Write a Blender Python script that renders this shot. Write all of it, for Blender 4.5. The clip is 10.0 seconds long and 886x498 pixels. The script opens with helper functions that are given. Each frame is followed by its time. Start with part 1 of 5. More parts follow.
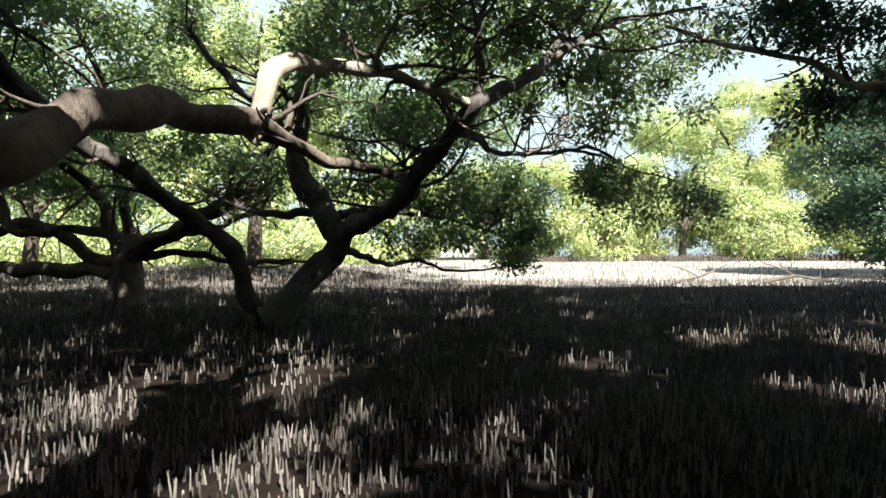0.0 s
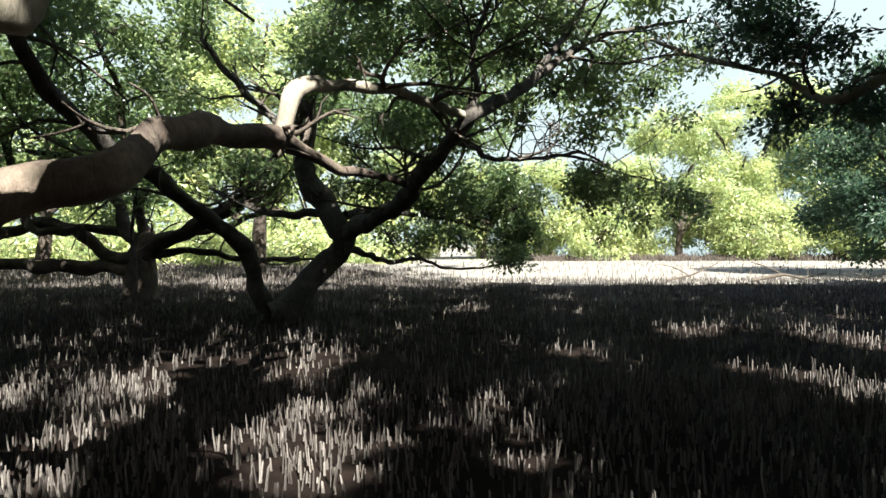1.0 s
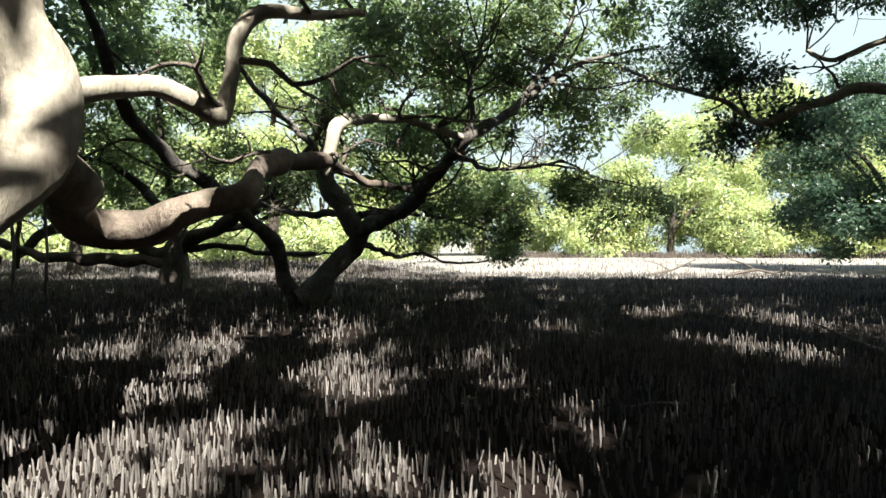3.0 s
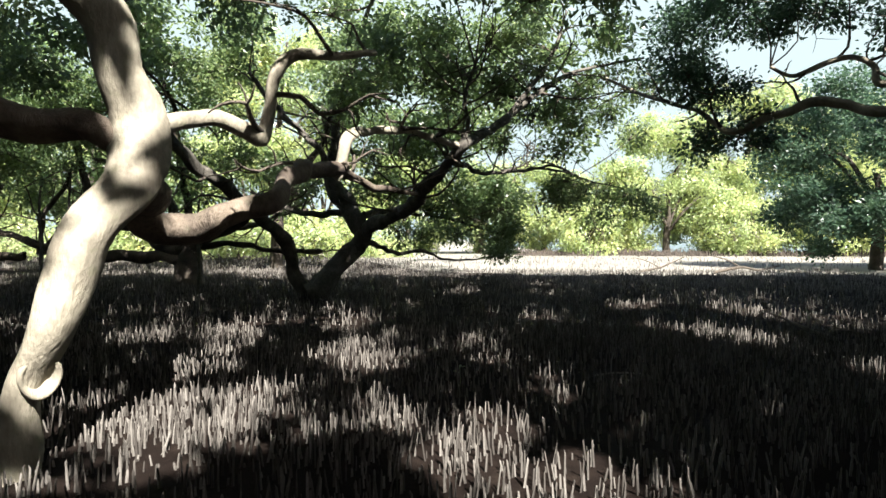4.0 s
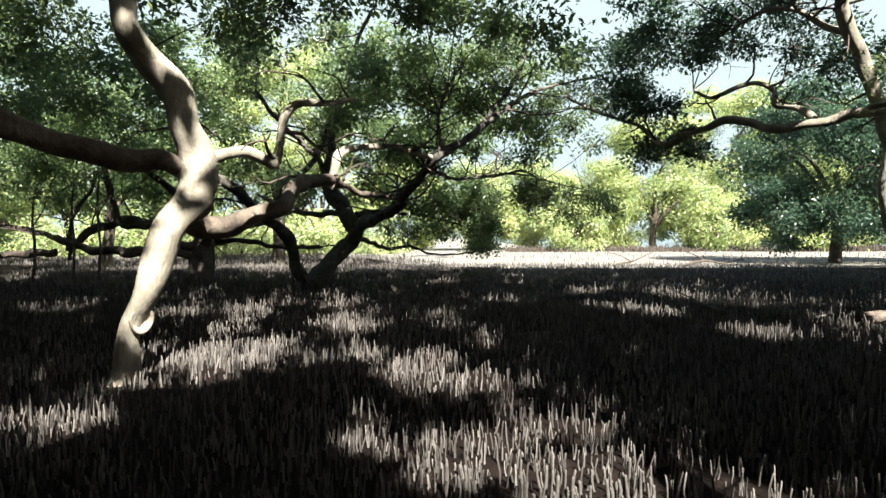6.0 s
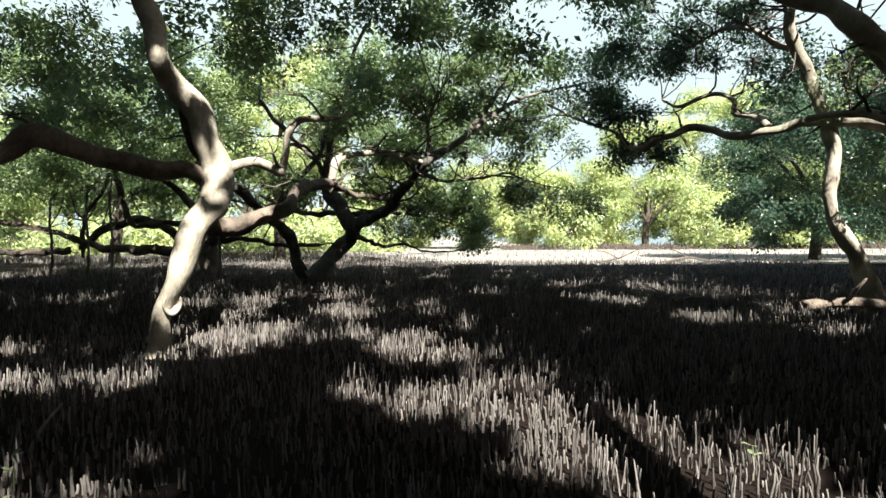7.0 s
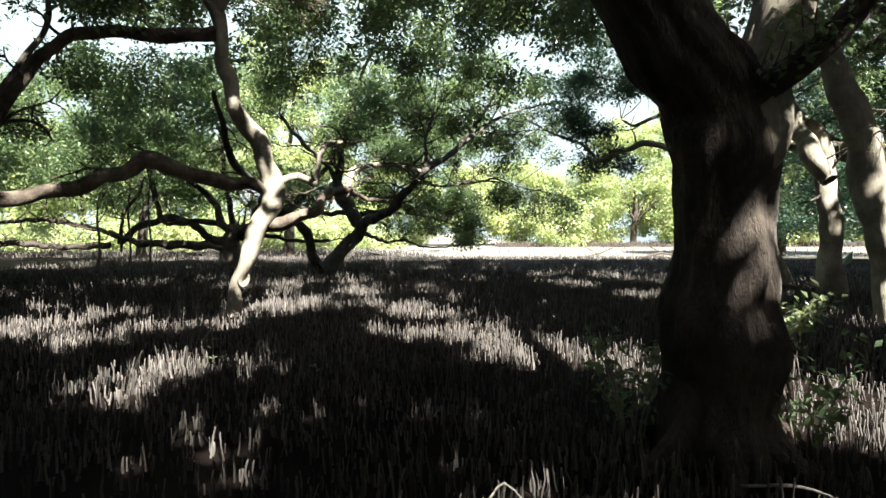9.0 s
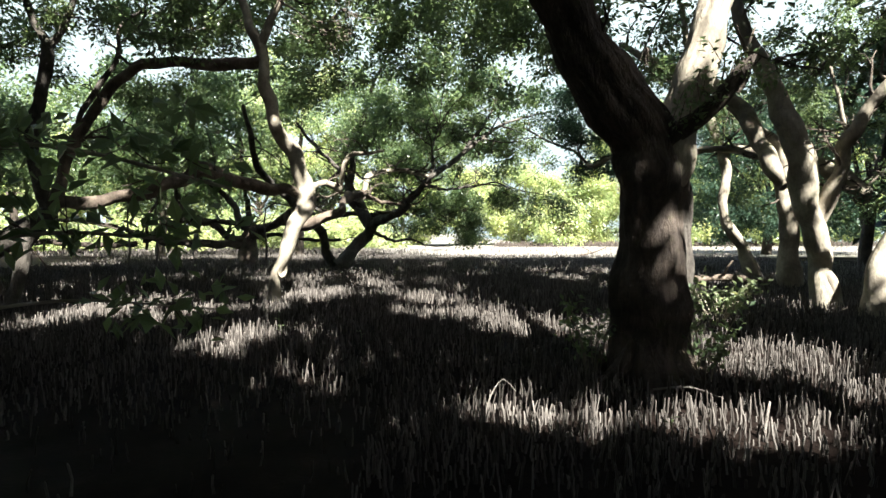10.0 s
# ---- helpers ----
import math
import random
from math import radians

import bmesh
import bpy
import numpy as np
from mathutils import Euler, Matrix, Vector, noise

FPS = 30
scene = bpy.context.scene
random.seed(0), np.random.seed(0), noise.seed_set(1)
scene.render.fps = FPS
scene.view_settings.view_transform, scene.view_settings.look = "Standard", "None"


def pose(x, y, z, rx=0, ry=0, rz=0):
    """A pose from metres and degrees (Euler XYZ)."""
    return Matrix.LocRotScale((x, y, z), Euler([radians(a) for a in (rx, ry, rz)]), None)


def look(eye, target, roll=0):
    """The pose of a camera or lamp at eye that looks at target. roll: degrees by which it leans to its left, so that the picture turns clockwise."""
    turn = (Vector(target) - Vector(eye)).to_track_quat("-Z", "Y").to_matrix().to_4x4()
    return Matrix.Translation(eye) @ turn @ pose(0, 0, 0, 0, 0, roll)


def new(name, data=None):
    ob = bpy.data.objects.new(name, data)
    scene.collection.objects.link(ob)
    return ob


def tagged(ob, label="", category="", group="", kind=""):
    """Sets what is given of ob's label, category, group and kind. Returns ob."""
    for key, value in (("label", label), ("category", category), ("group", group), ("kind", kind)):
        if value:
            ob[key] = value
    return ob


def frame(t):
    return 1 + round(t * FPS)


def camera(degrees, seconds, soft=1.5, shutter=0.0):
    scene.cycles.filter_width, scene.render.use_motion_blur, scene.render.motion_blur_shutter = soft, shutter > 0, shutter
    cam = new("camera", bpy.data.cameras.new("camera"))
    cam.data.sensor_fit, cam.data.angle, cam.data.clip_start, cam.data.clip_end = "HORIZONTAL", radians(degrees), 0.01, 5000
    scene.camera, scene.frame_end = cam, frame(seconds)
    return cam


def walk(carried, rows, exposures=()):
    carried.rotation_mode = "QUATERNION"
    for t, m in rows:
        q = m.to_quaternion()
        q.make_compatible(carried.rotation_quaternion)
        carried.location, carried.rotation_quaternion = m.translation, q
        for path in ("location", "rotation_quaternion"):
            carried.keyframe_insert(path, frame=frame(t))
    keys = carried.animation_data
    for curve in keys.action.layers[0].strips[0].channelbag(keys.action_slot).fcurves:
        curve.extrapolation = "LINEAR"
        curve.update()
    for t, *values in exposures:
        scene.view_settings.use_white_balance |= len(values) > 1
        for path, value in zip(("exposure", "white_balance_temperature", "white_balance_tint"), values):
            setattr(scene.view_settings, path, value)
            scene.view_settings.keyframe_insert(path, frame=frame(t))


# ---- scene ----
# ---------------------------------------------------------------- camera
cam = camera(75.7, 10.0)
METRES, EYE = 12.397, 1.62
ROWS = [
    (0.0, 0.0, 0.0, 0.0, -0.0, -0.58, 0.22),
    (0.5, 0.0026, -0.029, -0.0001, -0.01, -0.61, 0.16),
    (1.0, 0.0019, -0.0624, -0.0008, -0.02, -0.64, 0.1),
    (1.5, -0.001, -0.1, -0.0013, -0.04, -0.72, 0.05),
    (2.0, -0.0026, -0.1399, -0.0011, -0.05, -0.79, 0.01),
    (2.5, -0.0022, -0.1815, -0.0018, -0.06, -0.84, -0.03),
    (4.0, 0.0009, -0.3142, -0.0028, -0.1, -1.07, -0.13),
    (4.5, 0.0079, -0.3602, -0.0036, -0.09, -1.13, -0.11),
    (5.0, 0.0184, -0.4067, -0.0048, -0.09, -1.2, -0.05),
    (5.5, 0.0319, -0.4529, -0.0055, -0.08, -1.25, 0.05),
    (7.0, 0.0641, -0.5997, -0.0072, -0.24, -1.44, 0.24),
    (7.5, 0.0718, -0.6549, -0.0078, -0.29, -1.54, 0.23),
    (8.0, 0.0767, -0.7133, -0.0082, -0.34, -1.61, 0.19),
    (8.5, 0.0766, -0.7756, -0.0095, -0.39, -1.61, 0.12),
    (9.0, 0.0715, -0.8428, -0.0112, -0.42, -1.61, 0.11),
    (9.5, 0.0637, -0.9143, -0.0125, -0.44, -1.6, 0.1),
    (10.0, 0.055, -0.9905, -0.014, -0.45, -1.58, 0.09),
]
walk(cam, [(t, pose(0, 0, EYE) @ pose(METRES * x, METRES * y, METRES * z, 90 + pitch, roll, yaw)) for t, x, y, z, yaw, pitch, roll in ROWS],
     exposures=((0.0, 2.15), (7.0, 2.17), (9.0, 2.45), (10.0, 2.52)))

# ---------------------------------------------------------------- light
SUN_UP, SUN_SIDE = radians(49), radians(25)      # height, and how far it stands to the right behind the camera
TO_SUN = Vector((math.sin(SUN_SIDE) * math.cos(SUN_UP), -math.cos(SUN_SIDE) * math.cos(SUN_UP), math.sin(SUN_UP)))
world = bpy.data.worlds.new("sky")
scene.world = world
world.use_nodes = True
sky = world.node_tree.nodes.new("ShaderNodeTexSky")
sky.sky_type, sky.sun_disc = "NISHITA", False
sky.sun_elevation, sky.sun_rotation = SUN_UP, math.pi - SUN_SIDE
sky.air_density, sky.dust_density = 1.0, 2.0
world.node_tree.links.new(sky.outputs[0], world.node_tree.nodes["Background"].inputs[0])
world.node_tree.nodes["Background"].inputs[1].default_value = 0.053
sun = new("sun", bpy.data.lights.new("sun", "SUN"))
sun.data.energy, sun.data.angle, sun.data.color = 5.0, radians(0.53), (1.0, 0.96, 0.89)
sun.matrix_world = look(TO_SUN * 60, (0, 0, 0))
scene.view_settings.use_white_balance = True
scene.view_settings.white_balance_temperature = 6400

rng = np.random.default_rng(7)


# ---------------------------------------------------------------- materials
def material(name):
    m = bpy.data.materials.new(name)
    m.use_nodes = True
    t = m.node_tree
    return m, t, t.nodes["Principled BSDF"], t.nodes["Material Output"]


def noise_tex(t, scale, detail=4.0, rough=0.6, stretch=None):
    n = t.nodes.new("ShaderNodeTexNoise")
    n.inputs["Scale"].default_value, n.inputs["Detail"].default_value, n.inputs["Roughness"].default_value = scale, detail, rough
    co = t.nodes.new("ShaderNodeTexCoord")
    mp = t.nodes.new("ShaderNodeMapping")
    mp.inputs["Scale"].default_value = stretch or (1, 1, 1)
    t.links.new(co.outputs["Object"], mp.inputs[0])
    t.links.new(mp.outputs[0], n.inputs[0])
    return n


def ramp(t, socket, stops):
    r = t.nodes.new("ShaderNodeValToRGB")
    e = r.color_ramp.elements
    while len(e) < len(stops):
        e.new(0.5)
    for el, (p, c) in zip(e, stops):
        el.position, el.color = p, (*c, 1)
    t.links.new(socket, r.inputs[0])
    return r


def mix(t, a, b, fac, blend="MIX"):
    m = t.nodes.new("ShaderNodeMix")
    m.data_type, m.blend_type = "RGBA", blend
    for i, v in ((0, fac), (6, a), (7, b)):
        if isinstance(v, (float, int)):
            m.inputs[i].default_value = v
        elif isinstance(v, tuple):
            m.inputs[i].default_value = (*v, 1)
        else:
            t.links.new(v, m.inputs[i])
    return m.outputs[2]


def bump(t, bsdf, socket, strength, distance):
    b = t.nodes.new("ShaderNodeBump")
    b.inputs["Strength"].default_value, b.inputs["Distance"].default_value = strength, distance
    t.links.new(socket, b.inputs["Height"])
    t.links.new(b.outputs[0], bsdf.inputs["Normal"])


def bark_material(name, pale, dark, moss, rough_scale, grit=0.75, depth=0.06, broad=3.2):
    m, t, b, _ = material(name)
    patches = noise_tex(t, broad, 5, 0.62)
    grain = noise_tex(t, 26, 6, 0.7, (1, 1, 0.35))
    c = ramp(t, patches.outputs[0], [(0.34, dark), (0.5, tuple((p + q) / 2 for p, q in zip(pale, dark))), (0.64, pale)])
    g = ramp(t, grain.outputs[0], [(0.34, (0.42, 0.4, 0.37)), (0.55, (1, 1, 1))])
    col = mix(t, c.outputs[0], g.outputs[0], grit, "MULTIPLY")
    lichen = noise_tex(t, 7, 4, 0.55)
    col = mix(t, col, moss, ramp(t, lichen.outputs[0], [(0.58, (0, 0, 0)), (0.72, (0.7, 0.7, 0.7))]).outputs[0])
    t.links.new(col, b.inputs["Base Color"])
    b.inputs["Roughness"].default_value = 0.82
    h = t.nodes.new("ShaderNodeMath")
    h.operation = "MULTIPLY_ADD"
    t.links.new(grain.outputs[0], h.inputs[0])
    h.inputs[1].default_value = 0.5
    t.links.new(noise_tex(t, rough_scale, 6, 0.65, (1, 1, 0.4)).outputs[0], h.inputs[2])
    bump(t, b, h.outputs[0], 1.0, depth)
    return m


def leaf_material(name, dark, light, through_col, share=0.34):
    m, t, b, out = material(name)
    geo = t.nodes.new("ShaderNodeNewGeometry")
    c = ramp(t, geo.outputs["Random Per Island"], [(0.0, dark), (0.55, tuple((p + q) / 2 for p, q in zip(dark, light))), (0.93, light), (1.0, (light[0] * 1.3, light[1] * 1.1, light[2] * 0.8))])
    big = noise_tex(t, 0.45, 3, 0.6)
    col = mix(t, c.outputs[0], ramp(t, big.outputs[0], [(0.35, (0.72, 0.85, 0.8)), (0.65, (1.12, 1.05, 0.85))]).outputs[0], 0.8, "MULTIPLY")
    t.links.new(col, b.inputs["Base Color"])
    b.inputs["Roughness"].default_value = 0.34
    b.inputs["Specular IOR Level"].default_value = 0.6
    tr = t.nodes.new("ShaderNodeBsdfTranslucent")
    t.links.new(mix(t, col, through_col, 0.6), tr.inputs[0])
    sh = t.nodes.new("ShaderNodeMixShader")
    sh.inputs[0].default_value = share
    t.links.new(b.outputs[0], sh.inputs[1])
    t.links.new(tr.outputs[0], sh.inputs[2])
    t.links.new(sh.outputs[0], out.inputs[0])
    return m


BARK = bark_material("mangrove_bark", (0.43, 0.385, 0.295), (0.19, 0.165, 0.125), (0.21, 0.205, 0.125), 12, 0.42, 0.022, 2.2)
# rough dark bark, darkened further so that shaded trunks stay near black
BARK_DARK = bark_material("old_dimmed_bark", (0.105, 0.082, 0.062), (0.03, 0.022, 0.017), (0.07, 0.065, 0.032), 9)
DRIFT = bark_material("dead_wood", (0.36, 0.33, 0.29), (0.17, 0.15, 0.13), (0.22, 0.2, 0.16), 20)
# darker copy of mangrove_bark: shade on the limbs is put into its colour
BARK_DIMMED = bark_material("dimmed_bark", (0.15, 0.133, 0.11), (0.05, 0.043, 0.035), (0.08, 0.08, 0.055), 11)
# brown bark; much of its darkness is the shade on the long limbs
BARK_BROWN_DIM = bark_material("dimmed_brown_bark", (0.22, 0.175, 0.13), (0.06, 0.043, 0.033), (0.11, 0.1, 0.065), 11, 0.6, 0.04, 2.6)
TWIG = bark_material("twig_bark", (0.16, 0.13, 0.1), (0.07, 0.055, 0.04), (0.12, 0.11, 0.07), 15)
LEAF = leaf_material("mangrove_leaf", (0.032, 0.06, 0.036), (0.2, 0.272, 0.14), (0.42, 0.55, 0.22), 0.42)
# bluer, darker leaf copy: shade on the right-hand crowns is put into its colour
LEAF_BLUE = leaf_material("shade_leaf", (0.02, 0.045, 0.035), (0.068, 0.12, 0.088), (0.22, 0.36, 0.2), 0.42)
# lighter, yellower leaf copy: full sun on far trees is put into its colour
LEAF_SUNLIT = leaf_material("sunlit_leaf", (0.2, 0.27, 0.11), (0.5, 0.54, 0.28), (0.62, 0.68, 0.32), 0.5)
# glowing material for a ring added to whiten the low sky
SKY_GLOW, t_, b_, out_ = material("low_sky_glow")
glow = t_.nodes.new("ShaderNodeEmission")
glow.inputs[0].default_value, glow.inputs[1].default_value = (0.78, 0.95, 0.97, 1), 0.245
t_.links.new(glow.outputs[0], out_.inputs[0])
# dark, nearly opaque leaves for unseen crowns, to keep stray light off the ground
LEAF_BLOCK = leaf_material("light_block_leaf", (0.02, 0.032, 0.016), (0.055, 0.08, 0.035), (0.1, 0.14, 0.05), 0.12)
LEAF_NEW = leaf_material("seedling_leaf", (0.11, 0.145, 0.075), (0.3, 0.335, 0.2), (0.35, 0.43, 0.19))

# wet mud, darkened further to give the shade under the trees
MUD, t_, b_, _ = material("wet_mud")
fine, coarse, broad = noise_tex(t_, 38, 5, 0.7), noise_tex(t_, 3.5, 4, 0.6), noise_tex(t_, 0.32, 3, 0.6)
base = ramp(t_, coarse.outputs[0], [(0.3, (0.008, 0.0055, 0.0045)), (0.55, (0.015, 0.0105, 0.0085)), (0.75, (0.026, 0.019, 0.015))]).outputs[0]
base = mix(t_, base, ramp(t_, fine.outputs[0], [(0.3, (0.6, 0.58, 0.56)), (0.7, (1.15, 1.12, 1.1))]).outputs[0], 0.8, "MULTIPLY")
t_.links.new(base, b_.inputs["Base Color"])
t_.links.new(ramp(t_, broad.outputs[0], [(0.4, (0.7, 0.7, 0.7)), (0.6, (0.95, 0.95, 0.95))]).outputs[0], b_.inputs["Roughness"])
b_.inputs["Specular IOR Level"].default_value = 0.07
bump(t_, b_, fine.outputs[0], 0.8, 0.03)

# paler than the mud: full sun on the flat is put into its colour
LIT_FLAT, t_, b_, _ = material("lit_flat")
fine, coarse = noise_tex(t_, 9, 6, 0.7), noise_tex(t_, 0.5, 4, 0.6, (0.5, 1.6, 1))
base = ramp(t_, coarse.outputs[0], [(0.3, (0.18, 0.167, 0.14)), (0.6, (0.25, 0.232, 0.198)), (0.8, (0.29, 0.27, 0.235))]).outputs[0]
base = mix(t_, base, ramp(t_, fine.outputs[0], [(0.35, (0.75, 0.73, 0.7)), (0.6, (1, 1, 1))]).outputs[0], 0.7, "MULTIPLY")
t_.links.new(base, b_.inputs["Base Color"])
b_.inputs["Roughness"].default_value = 0.9
bump(t_, b_, fine.outputs[0], 0.6, 0.05)

WATER, t_, b_, _ = material("calm_water")
b_.inputs["Base Color"].default_value = (0.06, 0.08, 0.08, 1)
b_.inputs["Roughness"].default_value = 0.12
bump(t_, b_, noise_tex(t_, 2.2, 4, 0.6, (0.4, 1.4, 1)).outputs[0], 0.25, 0.05)

ROOT, t_, b_, _ = material("aerial_root")
geo = t_.nodes.new("ShaderNodeNewGeometry")
base = ramp(t_, geo.outputs["Random Per Island"], [(0.0, (0.04, 0.033, 0.027)), (0.45, (0.085, 0.075, 0.065)), (1.0, (0.2, 0.183, 0.163))]).outputs[0]
fine = noise_tex(t_, 55, 4, 0.7)
base = mix(t_, base, ramp(t_, fine.outputs[0], [(0.3, (0.5, 0.47, 0.43)), (0.62, (1, 1, 1))]).outputs[0], 0.8, "MULTIPLY")
t_.links.new(base, b_.inputs["Base Color"])
b_.inputs["Roughness"].default_value = 0.8
bump(t_, b_, fine.outputs[0], 0.6, 0.004)


# ---------------------------------------------------------------- mesh helpers
def mesh_from(name, verts, faces, mat, smooth=True):
    """faces: an array of triangles or of quads."""
    verts, faces = np.asarray(verts, np.float32), np.asarray(faces, np.int32)
    me = bpy.data.meshes.new(name)
    me.vertices.add(len(verts))
    me.vertices.foreach_set("co", verts.ravel())
    k = faces.shape[1]
    me.loops.add(faces.size)
    me.loops.foreach_set("vertex_index", faces.ravel())
    me.polygons.add(len(faces))
    me.polygons.foreach_set("loop_start", np.arange(0, faces.size, k, dtype=np.int32))
    me.polygons.foreach_set("use_smooth", np.full(len(faces), smooth))
    me.update(calc_edges=True)
    me.materials.append(mat)
    return me


def part_of(name, me, parent, label="", kind=""):
    ob = new(name, me)
    ob.parent = parent
    return tagged(ob, label, kind=kind)


def thing(name, place, label, category, group=""):
    ob = new(name)
    ob.location = place
    ob.empty_display_size = 0.2
    return tagged(ob, label, category, group)


def glide(pts, step):
    """Points of a smooth curve through pts (x, y, z, r), about step apart."""
    p = np.asarray(pts, float)
    p = np.vstack([2 * p[0] - p[1], p, 2 * p[-1] - p[-2]])
    out = []
    for i in range(1, len(p) - 2):
        a, b, c, d = p[i - 1], p[i], p[i + 1], p[i + 2]
        n = max(2, int(np.linalg.norm(c[:3] - b[:3]) / step))
        for u in np.arange(n) / n:
            out.append(0.5 * (2 * b + (c - a) * u + (2 * a - 5 * b + 4 * c - d) * u * u + (3 * b - a - 3 * c + d) * u ** 3))
    out.append(p[-2])
    return np.array(out)


def tube(pts, sides, lumps=0.0, seed=0, furrow=0.0):
    """Verts and quads of a round limb along pts (x, y, z, r), with lumps and knots in its girth, and furrows along its bark."""
    r = np.random.default_rng(seed)
    c, rad = pts[:, :3], np.maximum(pts[:, 3], 0.003)
    tang = np.gradient(c, axis=0)
    tang /= np.linalg.norm(tang, axis=1)[:, None] + 1e-9
    n = np.cross(tang[0], (0.3, 0.9, 0.2))
    n /= np.linalg.norm(n)
    ang = np.arange(sides) * 2 * np.pi / sides
    ph = r.uniform(0, 6.28, 6)
    rings = []
    s = np.r_[0, np.cumsum(np.linalg.norm(np.diff(c, axis=0), axis=1))]
    for i in range(len(c)):
        n = n - tang[i] * np.dot(n, tang[i])
        n /= np.linalg.norm(n) + 1e-9
        b = np.cross(tang[i], n)
        w = 1 + lumps * (0.55 * np.sin(2 * ang + ph[0] + 1.3 * s[i]) + 0.4 * np.sin(3 * ang + ph[1] - 2.1 * s[i]) + 0.5 * np.sin(s[i] * 5.3 + ph[2]) + 0.45 * np.sin(s[i] * 9.7 + ph[3] + ang) + 0.3 * np.sin(5 * ang + ph[4] + s[i] * 3))
        if furrow:
            w = w + furrow * np.array([noise.fractal((math.cos(q) * 3.2 + ph[0], math.sin(q) * 3.2, s[i] * 1.7), 0.8, 2.1, 4) - 0.6 * abs(noise.noise((math.cos(q) * 6 + ph[1], math.sin(q) * 6, s[i] * 1.2))) for q in ang])
        rings.append(c[i] + rad[i] * w[:, None] * (np.cos(ang)[:, None] * n + np.sin(ang)[:, None] * b))
    v = np.vstack(rings + [c[-1:] + tang[-1:] * rad[-1]])
    i, j = np.meshgrid(np.arange(len(c) - 1), np.arange(sides), indexing="ij")
    k = (j + 1) % sides
    f = np.stack([i * sides + j, i * sides + k, (i + 1) * sides + k, (i + 1) * sides + j], -1).reshape(-1, 4)
    last = (len(c) - 1) * sides
    jj = np.arange(0, sides - 1, 2)
    cap = np.stack([last + jj, last + jj + 1, last + (jj + 2) % sides, np.full(len(jj), len(v) - 1)], -1)
    return v, np.vstack([f, cap])


class Tree:
    """A tree: its thing, its limbs, and the clumps of leaves that hang on them."""

    def __init__(self, place, label, leaf=None, bark=None, name="mangrove_tree", group="mangrove trees", twig=0.012, coarse=False, calm=False):
        self.ob = thing(name, place, label, "tree", group)
        self.base = np.array(place, float)
        self.leaf, self.bark, self.twig = leaf or LEAF, bark or BARK, twig
        self.high = []
        self.bones, self.leaves, self.twigs, self.coarse, self.calm = [], [], [], coarse, calm

    def limb(self, name, *pts, label="", bark=None, furrow=0.0):
        big = max(p[3] for p in pts)
        path = glide(pts, 0.045 if furrow else max(0.07, big * 0.5) * (4 if self.coarse else 1))
        wob = np.random.default_rng(len(pts) + int(abs(pts[0][0]) * 100))
        s = np.linspace(0, 1, len(path))
        for ax in range(3):
            path[1:-1, ax] += (path[1:-1, 3] * 0.22 * np.sin(s[1:-1] * len(path) * 0.55 + wob.uniform(0, 6))) * (0 if furrow else 1)
        self.bones.append(path)
        v, f = tube(path, 72 if furrow else 7 if self.coarse else 26 if big > 0.3 else 18 if big > 0.2 else 12 if big > 0.07 else 8, 0.17 if 0.07 < big < 0.25 else 0.13, int(abs(pts[-1][1]) * 1000), furrow)
        return part_of(name, mesh_from(name, v - self.base, f, bark or self.bark), self.ob, label)

    def clumps(self, size, *rows, cover=2.4, sunny=0.8):
        """Rows of centre and radii (x, y, z, rx, ry, rz): sprays of leaves in each, on twigs from the nearest limb."""
        bones = np.vstack(self.bones)[:, :3]
        for row in rows:
            c, rad = np.array(row[:3], float), np.array(row[3:], float)
            area = math.pi * rad[0] * rad[2] * cover
            n = max(4, int(area / (0.5 * size * size * 0.5) / 26))
            d = rng.normal(size=(n, 3))
            d /= np.linalg.norm(d, axis=1)[:, None]
            m = max(3, n // 4)      # tufts inside the clump, with gaps between them
            hub = d[:m] * rad * (rng.random((m, 1)) ** 0.4) * rng.uniform(0.7, 1.15, (m, 1))
            spots = c + hub[rng.integers(0, m, n)] + d * np.maximum(rad * 0.14, size * 0.8) * rng.uniform(0.3, 1.2, (n, 1))
            self.leaves.append((spots, size, 26, c if self.calm else None))
            if not self.coarse and rng.random() < sunny:
                k = (c[2] - 0.1) / TO_SUN.z
                CLEAR.append((c[0] - TO_SUN.x * k, c[1] - TO_SUN.y * k, rad[0] * 0.95, max(rad[1], rad[2]) * 0.95))
            root = bones[np.argmin(np.linalg.norm(bones - c, axis=1))]
            if np.linalg.norm(root - c) < 2.3:
                mid = (root + c) / 2 + rng.normal(0, 0.2, 3)
                self.twigs.append(np.array([(*root, self.twig * 1.7), (*mid, self.twig * 1.4), (*c, self.twig)]))
                for p in spots[:: max(1, len(spots) // (3 if self.coarse else 11))]:
                    bend = (c + p) / 2 + rng.normal(0, 0.08, 3)
                    self.twigs.append(np.array([(*(c * 0.75 + mid * 0.25), self.twig), (*bend, self.twig * 0.8), (*p, self.twig * 0.4)]))

    def sprout(self, count, reach, seed):
        """Thin crooked branches off the limbs, each with side shoots."""
        r = np.random.default_rng(seed)
        for _ in range(count):
            bone = self.bones[r.integers(0, len(self.bones))]
            k = r.integers(len(bone) // 3, len(bone))
            start, girth = bone[k, :3], min(0.036, bone[k, 3] * 0.55)
            way = r.normal(0, 1, 3) * (1, 1, 0.5) + (0, 0, 0.55)
            way /= np.linalg.norm(way)
            if start[2] < 1.2:
                continue
            p, line, shoots = start.copy(), [(*start, girth)], []
            length = reach * r.uniform(0.5, 1.3)
            for u in range(5):
                way = way + r.normal(0, 0.33, 3)
                way /= np.linalg.norm(way)
                p = p + way * length / 5
